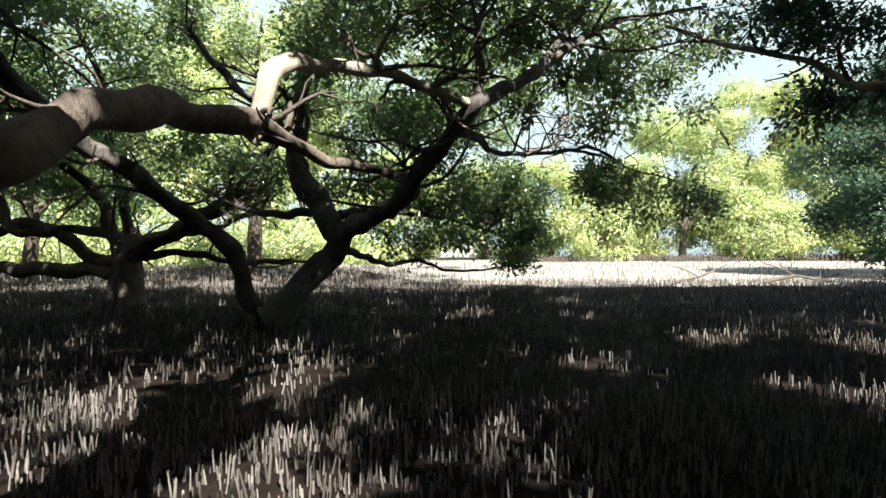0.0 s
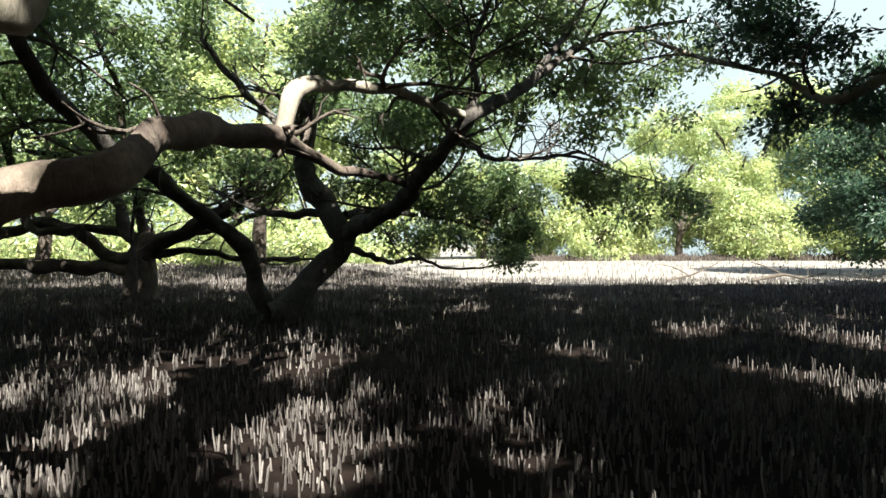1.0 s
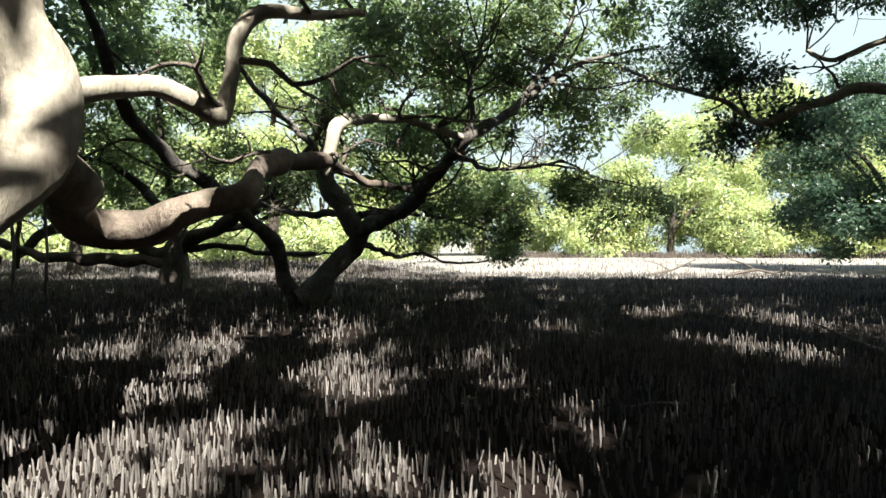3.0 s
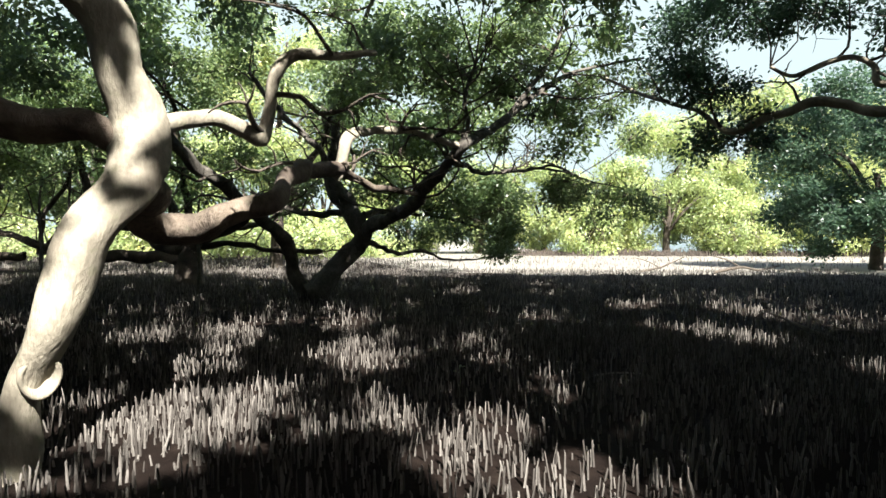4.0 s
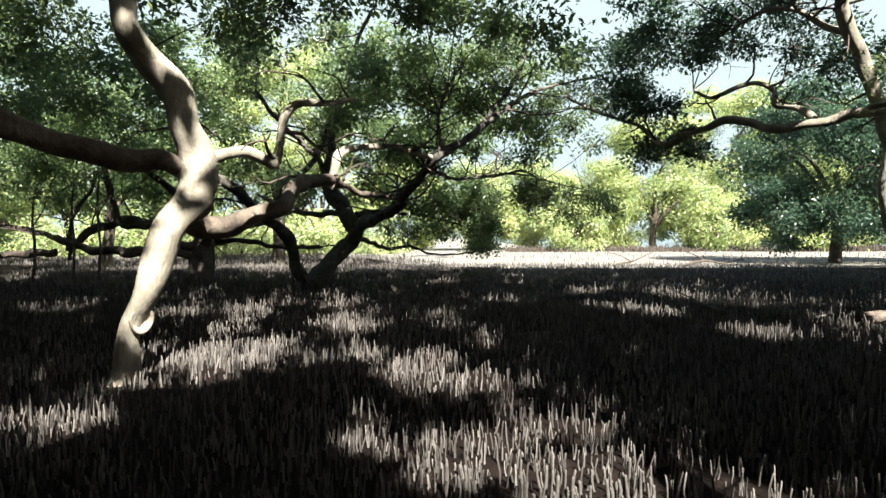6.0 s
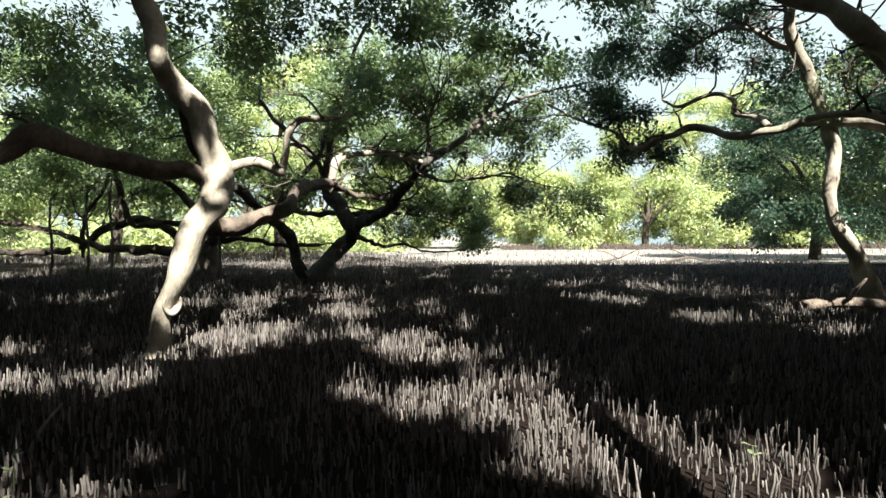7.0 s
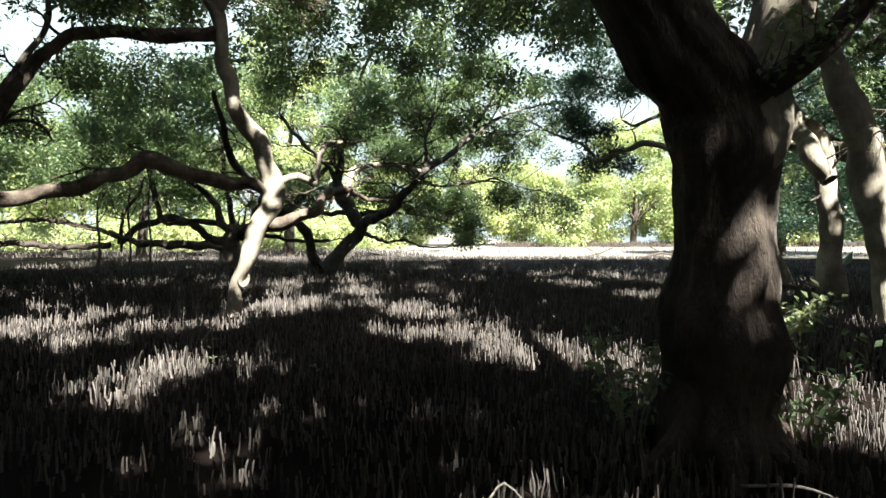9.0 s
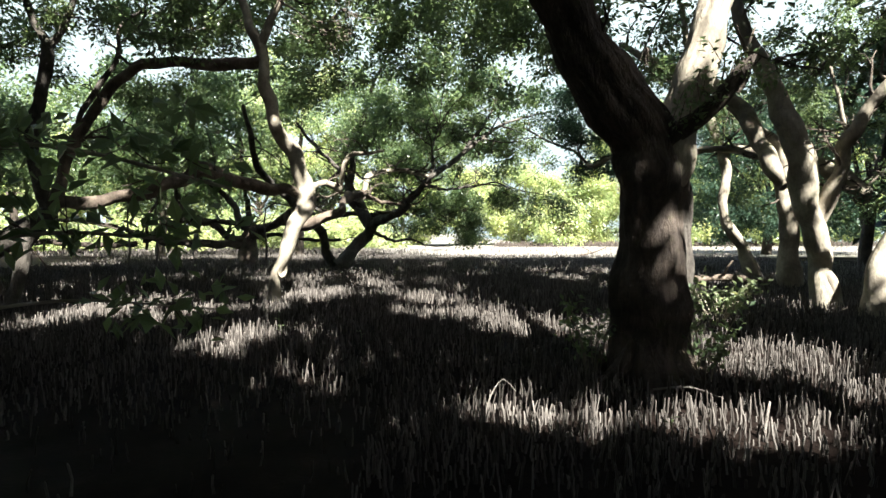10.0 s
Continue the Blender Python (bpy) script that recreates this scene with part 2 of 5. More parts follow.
                line.append((*p, girth * (0.85 - 0.15 * u)))
                if u in (1, 2, 3):
                    q, side, shoot = p.copy(), way + r.normal(0, 0.8, 3), [(*p, girth * 0.5)]
                    for _k in range(3):
                        side = side / np.linalg.norm(side) + r.normal(0, 0.3, 3)
                        q = q + side * length / 11
                        shoot.append((*q, girth * (0.4 - 0.1 * _k)))
                    shoots.append(np.array(shoot))
            shoots.append(np.array(line))
            vs, fs, o = [], [], 0
            for i, w in enumerate(shoots):
                v, f = tube(glide(w, 0.2), 5 if w is shoots[-1] else 3, 0, i)
                vs.append(v), fs.append(f + o)
                o += len(v)
            part_of("branch", mesh_from("branch", np.vstack(vs) - self.base, np.vstack(fs), TWIG), self.ob)

    def done(self, label=""):
        if self.twigs:
            vs, fs, o = [], [], 0
            for i, w in enumerate(self.twigs):
                v, f = tube(glide(w, 0.45), 3, 0, i)
                vs.append(v), fs.append(f + o)
                o += len(v)
            part_of("twig_tangle", mesh_from("twig_tangle", np.vstack(vs) - self.base, np.vstack(fs), TWIG), self.ob, kind="stuff")
        if self.leaves:
            v, f = foliage(self.leaves)
            part_of("crown", mesh_from("crown", v - self.base, f, self.leaf, False), self.ob, label, "stuff")
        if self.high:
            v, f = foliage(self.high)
            part_of("shade_layer", mesh_from("shade_layer", v - self.base, f, LEAF_BLOCK, False), self.ob, "unseen dense leaf layer added to shade the mud", "stuff")


def foliage(groups):
    """Folded leaves in sprays round the given spots; past a heart (a clump's middle) they face outwards."""
    vs = []
    for spots, size, per, heart, *free in groups:
        n = len(spots) * per
        off = rng.normal(size=(n, 3)) * (size * 1.35, size * 1.35, size * 1.0) * (0.3 if per == 1 else 1)
        p = np.repeat(spots, per, axis=0) + off
        keep = np.full(n, True) if free else allowed(p, size * (0.46 if size > 0.3 else 0.3)) | (p[:, 2] < 1.2)
        p, off, n = p[keep], off[keep], int(keep.sum())
        ax = off / (np.linalg.norm(off, axis=1)[:, None] + 1e-6) + rng.normal(0, 0.55, (n, 3)) + (0, 0, -0.15)
        up = rng.normal(0, 0.75, (n, 3)) + (0, 0, 0.9)
        if heart is not None:
            out = p - heart
            up = out / (np.linalg.norm(out, axis=1)[:, None] + 1e-6) + rng.normal(0, 0.32, (n, 3)) + (0, -0.15, 0.5)
            ax = ax - up * (np.sum(ax * up, 1) / np.sum(up * up, 1))[:, None]
        ax /= np.linalg.norm(ax, axis=1)[:, None] + 1e-6
        side = np.cross(ax, up)
        side /= np.linalg.norm(side, axis=1)[:, None] + 1e-6
        nor = np.cross(side, ax)
        ln = size * rng.uniform(0.65, 1.25, (n, 1))
        wd = ln * rng.uniform(0.2, 0.3, (n, 1))
        mid = p + ax * ln * 0.45 + nor * wd * 0.35
        vs.append(np.stack([p, mid + side * wd, p + ax * ln - nor * wd * 0.2, mid - side * wd], 1).reshape(-1, 3))
    v = np.vstack(vs)
    q = np.arange(0, len(v), 4)
    return v, np.vstack([np.stack([q, q + 1, q + 2], 1), np.stack([q, q + 2, q + 3], 1)])


# ---------------------------------------------------------------- gaps cut in the crowns where the sun should fall
GAPS_NEAR = (
    (-3.40, 5.90, 0.75, 1.35), (-3.05, 3.35, 0.38, 0.75), (-4.70, 5.00, 0.40, 0.55), (-1.48, 6.35, 0.33, 1.30),
    (-1.25, 4.70, 0.22, 0.60), (-0.81, 5.00, 0.24, 0.40), (-1.05, 3.30, 0.55, 0.70), (-0.60, 2.87, 0.20, 0.42),
    (-1.43, 3.79, 0.38, 0.42), (-1.88, 1.80, 0.32, 0.60), (-2.43, 1.50, 0.25, 0.45), (-2.05, 0.45, 0.55, 0.75),
    (0.62, 4.65, 0.26, 0.70), (0.77, 3.24, 0.14, 0.30), (0.59, 13.00, 0.45, 1.20), (2.42, 7.60, 0.45, 0.45),
    (4.20, 5.60, 0.45, 1.00), (4.60, 4.90, 0.60, 0.60), (6.65, 9.00, 0.60, 1.20), (4.45, 9.70, 0.50, 0.80),
    (5.50, 2.55, 0.60, 0.60), (6.90, 1.40, 0.50, 0.70), (7.90, 3.80, 0.90, 1.00), (0.60, -0.10, 0.72, 0.65),
)
GAPS_PATH = (
    (0.25, 0.70, 0.50, 0.45), (1.35, -1.70, 0.80, 0.60), (1.35, -2.40, 0.65, 0.70), (1.50, -3.35, 0.42, 0.70),
    (0.38, -2.14, 0.50, 0.50), (1.05, -2.90, 0.50, 0.70), (2.85, -3.40, 0.40, 0.70), (2.95, -4.10, 0.38, 0.50),
    (-2.38, -1.57, 0.26, 0.45), (-3.90, -2.65, 0.50, 0.90), (-3.38, -1.54, 0.28, 0.45),
    (-2.10, -4.75, 0.65, 0.75), (-0.95, -4.11, 0.20, 0.30), (0.01, -5.77, 0.15, 0.30), (-0.92, -6.47, 0.20, 0.12),
    (-0.50, -6.74, 0.26, 0.28), (-5.40, -2.60, 0.60, 1.20), (-5.20, -1.00, 0.90, 1.40), (1.24, -7.63, 0.30, 0.60),
    (1.85, -7.98, 0.60, 0.42), (4.30, -5.60, 0.85, 1.15), (4.40, -6.70, 0.65, 0.90), (4.27, -7.50, 0.25, 0.60),
)
SPOTS = GAPS_NEAR + GAPS_PATH + ((2.75, -7.95, 0.40, 0.28), (3.35, -8.20, 0.38, 0.33), (0.95, -0.55, 0.55, 0.35), (-0.20, 0.80, 0.38, 0.35), (1.15, 1.75, 0.16, 0.40), (-0.43, 1.12, 0.15, 0.35))
BEAMS = [
    (-3.21, 3.35, 0.25, 0.30), (-2.82, 3.07, 0.35, 0.35), (-2.53, 7.01, 0.22, 0.50), (-2.01, 7.45, 0.40, 0.25),
    (-2.13, 8.64, 0.40, 0.25), (-0.81, 9.90, 0.22, 0.25), (-6.27, 10.68, 0.30, 0.25), (8.31, 7.64, 0.30, 0.50),
    (8.58, 6.75, 0.25, 0.30), (9.26, 6.05, 0.25, 0.30), (5.81, 10.19, 0.40, 0.25), (7.95, -2.28, 0.25, 0.40),
    (6.58, 0.27, 0.20, 0.30), (8.62, 4.09, 0.20, 0.40), (-6.73, 0.73, 0.40, 0.30), (-7.94, -0.37, 0.20, 0.40),
    (4.85, -3.18, 0.60, 0.40),
]      # gaps cut to let the sun onto trunks and limbs
BARS = []      # leaves kept inside those gaps, to bar trunks and limbs with shade


def landing(p):
    k = (p[2] - 0.1) / TO_SUN.z
    return p[0] - TO_SUN.x * k, p[1] - TO_SUN.y * k


def lit(path, low, high, rx, ry, step=0.16):
    """Cuts gaps so that the sun reaches a limb between two heights."""
    for p in glide(path, step):
        if low < p[2] < high:
            BEAMS.append((*landing(p), rx, ry))


PALE_TRUNK = ((-2.90, -0.12, -0.09, 0.16), (-2.85, -0.10, 0.20, 0.13), (-2.78, -0.08, 0.50, 0.115), (-2.72, -0.08, 0.77, 0.125), (-2.62, -0.11, 0.99, 0.135), (-2.49, -0.05, 1.35, 0.15), (-2.36, 0.10, 1.72, 0.165), (-2.28, 0.32, 2.09, 0.178), (-2.27, 0.42, 2.46, 0.178), (-2.35, 0.41, 2.78, 0.175), (-2.48, 0.32, 3.15, 0.165), (-2.66, 0.20, 3.47, 0.155), (-2.81, -0.04, 3.83, 0.15), (-2.92, -0.02, 4.21, 0.145), (-3.01, 0.00, 4.67, 0.135), (-3.13, 0.00, 5.46, 0.13), (-3.34, 0.00, 5.93, 0.1), (-3.51, 0.10, 6.45, 0.08), (-3.69, 0.20, 7.21, 0.06))
LOW_LIMB = ((-2.30, 0.45, 2.14, 0.17), (-2.59, 1.10, 2.01, 0.17), (-2.89, 1.70, 1.82, 0.17), (-2.86, 2.00, 1.70, 0.17), (-2.54, 2.10, 1.69, 0.165), (-2.19, 2.10, 1.80, 0.14), (-2.02, 2.20, 1.93, 0.12), (-1.84, 2.40, 2.02, 0.11), (-1.84, 2.80, 2.20, 0.1), (-1.84, 3.10, 2.37, 0.11), (-1.75, 4.20, 2.57, 0.12), (-1.50, 4.90, 2.60, 0.11), (-1.38, 5.20, 2.56, 0.07), (-1.14, 5.60, 2.41, 0.055), (-0.94, 5.90, 2.44, 0.05), (-0.43, 6.30, 2.36, 0.035))
BENT_LIMB = ((-2.30, 0.43, 2.44, 0.08), (-2.10, 0.90, 2.54, 0.075), (-1.94, 1.10, 2.64, 0.07), (-1.82, 1.35, 2.58, 0.065), (-1.69, 1.55, 2.51, 0.07), (-1.64, 1.60, 2.83, 0.06), (-1.61, 1.60, 3.11, 0.06), (-1.42, 1.70, 3.36, 0.05), (-1.03, 1.90, 3.43, 0.04), (-0.69, 2.10, 3.52, 0.03))
WHITE_FORK = ((2.80, -6.62, 1.95, 0.26), (2.95, -6.60, 2.25, 0.25), (3.10, -6.55, 2.62, 0.22), (3.30, -6.50, 3.11, 0.19), (3.43, -6.45, 3.53, 0.18), (3.59, -6.40, 4.00, 0.17), (3.82, -6.30, 4.74, 0.14), (4.04, -6.20, 5.55, 0.1))
SIDE_STEM = ((3.16, -6.50, 0.04, 0.17), (3.18, -6.38, 0.58, 0.13), (3.22, -6.33, 1.22, 0.12), (3.21, -6.35, 1.87, 0.1), (3.04, -6.45, 2.24, 0.08))
FLARED_TRUNK = ((7.87, -1.80, -0.17, 0.26), (7.84, -1.75, 0.52, 0.2), (7.76, -1.70, 1.05, 0.2), (7.64, -1.70, 1.63, 0.22), (7.50, -1.70, 2.31, 0.25), (7.34, -1.70, 2.94, 0.24), (7.17, -1.70, 3.46, 0.2), (6.90, -1.70, 4.08, 0.17), (6.63, -1.70, 4.60, 0.15), (6.31, -1.70, 5.22, 0.13), (6.14, -1.60, 5.88, 0.1), (5.85, -1.40, 6.91, 0.07))
lit(PALE_TRUNK, 0.6, 3.5, 0.18, 0.26)
for n in (0, 1, 4, 6, 8, 9):
    BEAMS.append((*landing(LOW_LIMB[n]), 0.04, 0.06))
lit(BENT_LIMB, 2.4, 2.66, 0.08, 0.12)
lit(WHITE_FORK, 2.9, 4.6, 0.24, 0.36)
lit(SIDE_STEM, 0.7, 1.9, 0.2, 0.3)
lit(FLARED_TRUNK, 0.0, 1.5, 0.28, 0.4)
BEAMS += [(*landing((2.5, -6.92, 1.45)), 0.03, 0.05)]      # a patch on the thick trunk
BARS += [(*landing((x, y, z)), r, r) for x, y, z, r in ((-2.35, 0.1, 1.57, 0.07), (-2.5, 0.05, 1.5, 0.04), (-2.2, 0.35, 2.42, 0.1), (-2.35, 0.3, 2.6, 0.07), (-2.45, 0.2, 3.05, 0.08), (-2.8, -0.2, 0.3, 0.08), (-2.88, -0.2, 0.1, 0.1), (-3.0, 0.3, 2.5, 0.2), (-3.5, 0.1, 2.6, 0.25), (-4.1, -0.2, 2.8, 0.25), (-4.8, -0.4, 2.55, 0.25), (-2.7, 0.15, 3.6, 0.1), (-2.9, 0.0, 4.2, 0.15), (2.55, -6.93, 1.1, 0.17), (2.5, -6.93, 1.88, 0.17), (2.78, -6.95, 1.5, 0.1), (3.28, -7.0, 2.72, 0.14), (3.45, -7.05, 2.95, 0.14))]
SHADED = (
    (2.76, -6.83, 0.46, 0.53),
    (2.62, -6.56, 0.40, 0.46),
    (2.45, -6.20, 0.36, 0.42),
    (2.27, -5.79, 0.36, 0.41),
    (2.11, -5.44, 0.35, 0.40),
    (1.93, -5.08, 0.36, 0.41),
    (1.74, -4.84, 0.38, 0.44),
    (1.37, -4.67, 0.36, 0.41),
    (0.95, -4.49, 0.29, 0.33),
    (0.60, -4.33, 0.27, 0.31),
    (-2.67, 4.89, 0.28, 0.32),
    (-2.67, 5.47, 0.28, 0.32),
    (-2.66, 6.05, 0.28, 0.32),
)      # leaves are kept here so the thick trunk and low limb stay dark
CLEAR = []      # openings cut in the high roof so the sun lights lower clumps of leaves


def allowed(p, rim):
    """For each of the places p: whether the crowns have leaves there, or, with its rim, a gap through which the sun falls."""
    k = (p[:, 2] - 0.1) / TO_SUN.z
    x, y = p[:, 0] - TO_SUN.x * k, p[:, 1] - TO_SUN.y * k
    wave = np.sin(x * 2.3 + 1.7 * np.sin(y * 1.9)) * np.cos(y * 2.9 + np.sin(x * 3.1))
    fine_wave = np.sin(x * 7.1 + 2 * np.sin(y * 6.3)) * np.cos(y * 8.7 + 2 * np.sin(x * 5.9))
    end = 22.5 + np.clip((1.5 - x) * 3.0, 0, 22) + 0.7 * np.sin(x * 0.9) + 0.4 * wave     # how far the shade reaches over the flat
    near = np.full(len(p), 9.0)
    for sx, sy, rx, ry in SPOTS:
        near = np.minimum(near, ((x - sx) / (rx * 1.06 + rim)) ** 2 + ((y - sy) / (ry * 1.06 + rim)) ** 2)
    gap = near < np.clip(0.9 + 0.32 * wave + 0.32 * fine_wave, 0, 2) ** 2
    for sx, sy, rx, ry in SHADED:
        gap &= ((x - sx) / rx) ** 2 + ((y - sy) / ry) ** 2 > 1
    for sx, sy, rx, ry in BEAMS:
        gap |= ((x - sx) / (rx + rim)) ** 2 + ((y - sy) / (ry + rim)) ** 2 < 1
    for sx, sy, rx, ry in BARS:
        gap &= ((x - sx) / rx) ** 2 + ((y - sy) / ry) ** 2 > 1
    beyond = (y > end) & (np.abs(x) < 30) & (p[:, 1] < 21)
    return ~gap & ~beyond


# ---------------------------------------------------------------- ground
def ground_height(x, y):
    n = 0.06 * noise.noise((x * 0.22, y * 0.22, 4)) + 0.03 * noise.noise((x * 0.9, y * 0.9, 9)) + 0.012 * noise.noise((x * 3.1, y * 3.1, 2))
    return n * max(0.25, 1 - max(0.0, abs(y) - 25) / 60)


xs = np.unique(np.r_[np.linspace(-900, -60, 9), np.linspace(-60, -16, 23), np.linspace(-16, 16, 129), np.linspace(16, 60, 23), np.linspace(60, 900, 9)])
ys = np.unique(np.r_[np.linspace(-900, -60, 8), np.linspace(-60, -14, 20), np.linspace(-14, 26, 161), np.linspace(26, 70, 45), np.linspace(70, 900, 9)])
gx, gy = np.meshgrid(xs, ys, indexing="ij")
gz = np.array([ground_height(x, y) for x, y in zip(gx.ravel(), gy.ravel())])
i, j = np.meshgrid(np.arange(len(xs) - 1), np.arange(len(ys) - 1), indexing="ij")
q = i * len(ys) + j
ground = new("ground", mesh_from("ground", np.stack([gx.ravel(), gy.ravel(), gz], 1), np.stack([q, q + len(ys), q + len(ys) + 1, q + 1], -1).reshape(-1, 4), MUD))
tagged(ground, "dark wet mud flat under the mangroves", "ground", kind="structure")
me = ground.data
me.materials.append(LIT_FLAT)
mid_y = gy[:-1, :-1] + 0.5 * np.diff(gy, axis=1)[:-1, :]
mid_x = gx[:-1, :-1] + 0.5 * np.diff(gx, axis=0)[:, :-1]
# the pale colour starts about where the trees' shade ends
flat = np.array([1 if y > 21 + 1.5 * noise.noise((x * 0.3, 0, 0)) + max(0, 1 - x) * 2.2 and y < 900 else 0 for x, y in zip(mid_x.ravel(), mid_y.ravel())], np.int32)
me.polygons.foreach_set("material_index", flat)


# ---------------------------------------------------------------- aerial roots
def root_field(name, label, spots, height, girth, sides, rings, mat=None):
    """Pencil-like roots that stand up out of the mud: x, y of each in spots."""
    n = len(spots)
    z = np.array([ground_height(x, y) for x, y in spots]) - 0.02
    lean = rng.normal(0, 0.1, (n, 2)) * height[:, None]
    bow = rng.normal(0, 0.05, (n, 2)) * height[:, None]
    ang = np.arange(sides) * 2 * np.pi / sides
    levels = []
    for k in range(rings):
        u = (0, 0.55, 0.93)[k] if rings == 3 else (0, 0.9)[k]
        r = girth * (1.0 - 0.22 * u) * (1.2 if k == 0 else rng.uniform(0.85, 1.12, n))
        c = np.stack([spots[:, 0] + lean[:, 0] * u + bow[:, 0] * 4 * u * (1 - u), spots[:, 1] + lean[:, 1] * u + bow[:, 1] * 4 * u * (1 - u), z + height * u], 1)
        levels.append(c[:, None, :] + r[:, None, None] * np.stack([np.cos(ang), np.sin(ang), 0 * ang], 1)[None])
    tip = np.stack([spots[:, 0] + lean[:, 0], spots[:, 1] + lean[:, 1], z + height], 1)[:, None, :]
    v = np.concatenate(levels + [tip], 1)
    m = v.shape[1]
    tri = []
    for k in range(rings - 1):
        for s in range(sides):
            a, b = k * sides + s, k * sides + (s + 1) % sides
            tri += [(a, b, b + sides), (a, b + sides, a + sides)]
    for s in range(sides):
        tri.append(((rings - 1) * sides + s, (rings - 1) * sides + (s + 1) % sides, m - 1))
    f = (np.arange(n)[:, None, None] * m + np.array(tri)[None]).reshape(-1, 3)
    ob = new(name, mesh_from(name, v.reshape(-1, 3), f, mat or ROOT))
    return tagged(ob, label, "aerial roots", kind="stuff")


def root_spots(x0, x1, y0, y1, per_m2, patchy):
    n = int((x1 - x0) * (y1 - y0) * per_m2)
    p = np.stack([rng.uniform(x0, x1, n), rng.uniform(y0, y1, n)], 1)
    dens = np.array([0.5 + 1.1 * noise.noise((x * 0.55, y * 0.55, 7)) + 0.55 * noise.noise((x * 1.9, y * 1.9, 3)) for x, y in p])
    seen = np.abs(p[:, 0] - 0.6) < 0.84 * (p[:, 1] + 12.4) + 1.2
    return p[(rng.random(n) < np.clip(dens + (1 - patchy), 0.5, 1) * np.clip((p[:, 1] + 8.4) / 2.0 + (p[:, 0] > 0.2), 0.1, 1)) & seen]


def root_mesh(h, r, seed):
    """One blunt root, a little bowed and knobbly."""
    g = np.random.default_rng(seed)
    bx, by = g.normal(0, 0.009, 2)
    path = np.array([(bx * math.sin(u * 3), by * math.sin(u * 3), h * u, r * (1.15 - 0.3 * u) * g.uniform(0.88, 1.12)) for u in (0, 0.3, 0.62, 0.86, 0.97)])
    v, f = tube(path, 6, 0.1, seed)
    return mesh_from("aerial_root", v, f, ROOT)


ROOT_MESH = [root_mesh(0.1 + 0.012 * k, 0.008 + 0.0008 * (k % 4), 500 + k) for k in range(8)]
sp = root_spots(-9, 10, -10.5, -1.5, 350, 0.9)
single = (sp[:, 0] > 0.55) & (sp[:, 0] < 1.85) & (sp[:, 1] > -3.55) & (sp[:, 1] < -2.75)
for k, (x, y) in enumerate(sp[single]):      # the nearest sunlit stand, root by root
    ob = new("aerial_root", ROOT_MESH[k % len(ROOT_MESH)])
    ob.matrix_world = pose(x, y, ground_height(x, y) - 0.015, rng.normal(0, 4), rng.normal(0, 4), rng.uniform(0, 360))
    ob.scale = (*([rng.uniform(0.8, 1.25)] * 2), rng.uniform(0.7, 1.35))
    tagged(ob, "pale pencil-like mangrove root standing in sunlit mud", "root", "sunlit aerial roots")
sp = sp[~single]
root_field("aerial_roots", "pale pencil-like mangrove roots standing up from dark mud", sp, rng.gamma(7, 0.0195, len(sp)).clip(0.04, 0.27), rng.uniform(0.006, 0.011, len(sp)), 3, 3)
sp = root_spots(-12, 13, -1.5, 6, 250, 0.9)
root_field("aerial_roots", "crowded mangrove roots in broken sunlight", sp, rng.gamma(7, 0.02, len(sp)).clip(0.04, 0.27), rng.uniform(0.0065, 0.012, len(sp)), 3, 2)
sp = root_spots(-17, 19, 6, 24, 62, 0.9)
root_field("aerial_roots", "grey mangrove roots in the shade, past the nearest trees", sp, rng.gamma(7, 0.02, len(sp)).clip(0.05, 0.28), rng.uniform(0.008, 0.014, len(sp)), 3, 2)
sp = root_spots(-26, 1, 24, 40, 14, 0.9)
sp = sp[sp[:, 1] < 25 + 2.4 * (1 - sp[:, 0])]
root_field("aerial_roots", "grey mangrove roots behind the spreading trees", sp, rng.gamma(7, 0.03, len(sp)).clip(0.08, 0.4), rng.uniform(0.012, 0.02, len(sp)), 3, 2)
sp = root_spots(-45, 55, 23, 50, 2.5, 0.9)
root_field("aerial_roots", "sparse short roots on the sunlit flat", sp, rng.gamma(6, 0.03, len(sp)).clip(0.05, 0.4), rng.uniform(0.01, 0.02, len(sp)), 3, 2)

# ---------------------------------------------------------------- trees
def bough(tree, size, rows, seed):
    """Broad leaves one by one along a hanging twig."""
    r = np.random.default_rng(seed)
    for path in rows:
        line = glide(path, 0.05)
        tree.twigs.append(np.array(path))
        spots = line[r.integers(0, len(line), len(line) * 3), :3]
        tree.leaves.append((spots + r.normal(0, 0.035, spots.shape), size, 1, None, True))


a = Tree((-3.50, 11.20, 0.0), "wide old mangrove leaning from a low forked trunk in the mud", bark=BARK_DIMMED)
a.limb("trunk", (-3.50, 11.20, 0.04, 0.4), (-3.19, 11.50, 0.44, 0.32), (-2.74, 11.80, 0.86, 0.28), (-2.33, 12.00, 1.32, 0.25), (-2.16, 12.00, 1.82, 0.26))
a.limb("limb", (-2.16, 12.00, 1.82, 0.24), (-2.62, 12.10, 2.36, 0.27), (-2.98, 12.20, 2.97, 0.26), (-3.10, 12.20, 3.57, 0.19), (-2.99, 12.20, 4.42, 0.14), (-2.90, 12.20, 5.26, 0.12), (-2.64, 12.00, 5.91, 0.1), (-2.30, 11.80, 6.65, 0.09), (-2.08, 11.60, 7.47, 0.07), (-1.56, 11.20, 8.36, 0.05))
a.limb("limb", (-2.16, 12.00, 1.82, 0.2), (-1.46, 11.00, 2.07, 0.18), (-0.81, 9.80, 2.29, 0.16), (-0.49, 8.90, 2.51, 0.14), (-0.32, 8.40, 2.71, 0.125), (-0.03, 7.90, 2.94, 0.115), (0.21, 7.50, 3.18, 0.11), (0.43, 7.30, 3.44, 0.115))
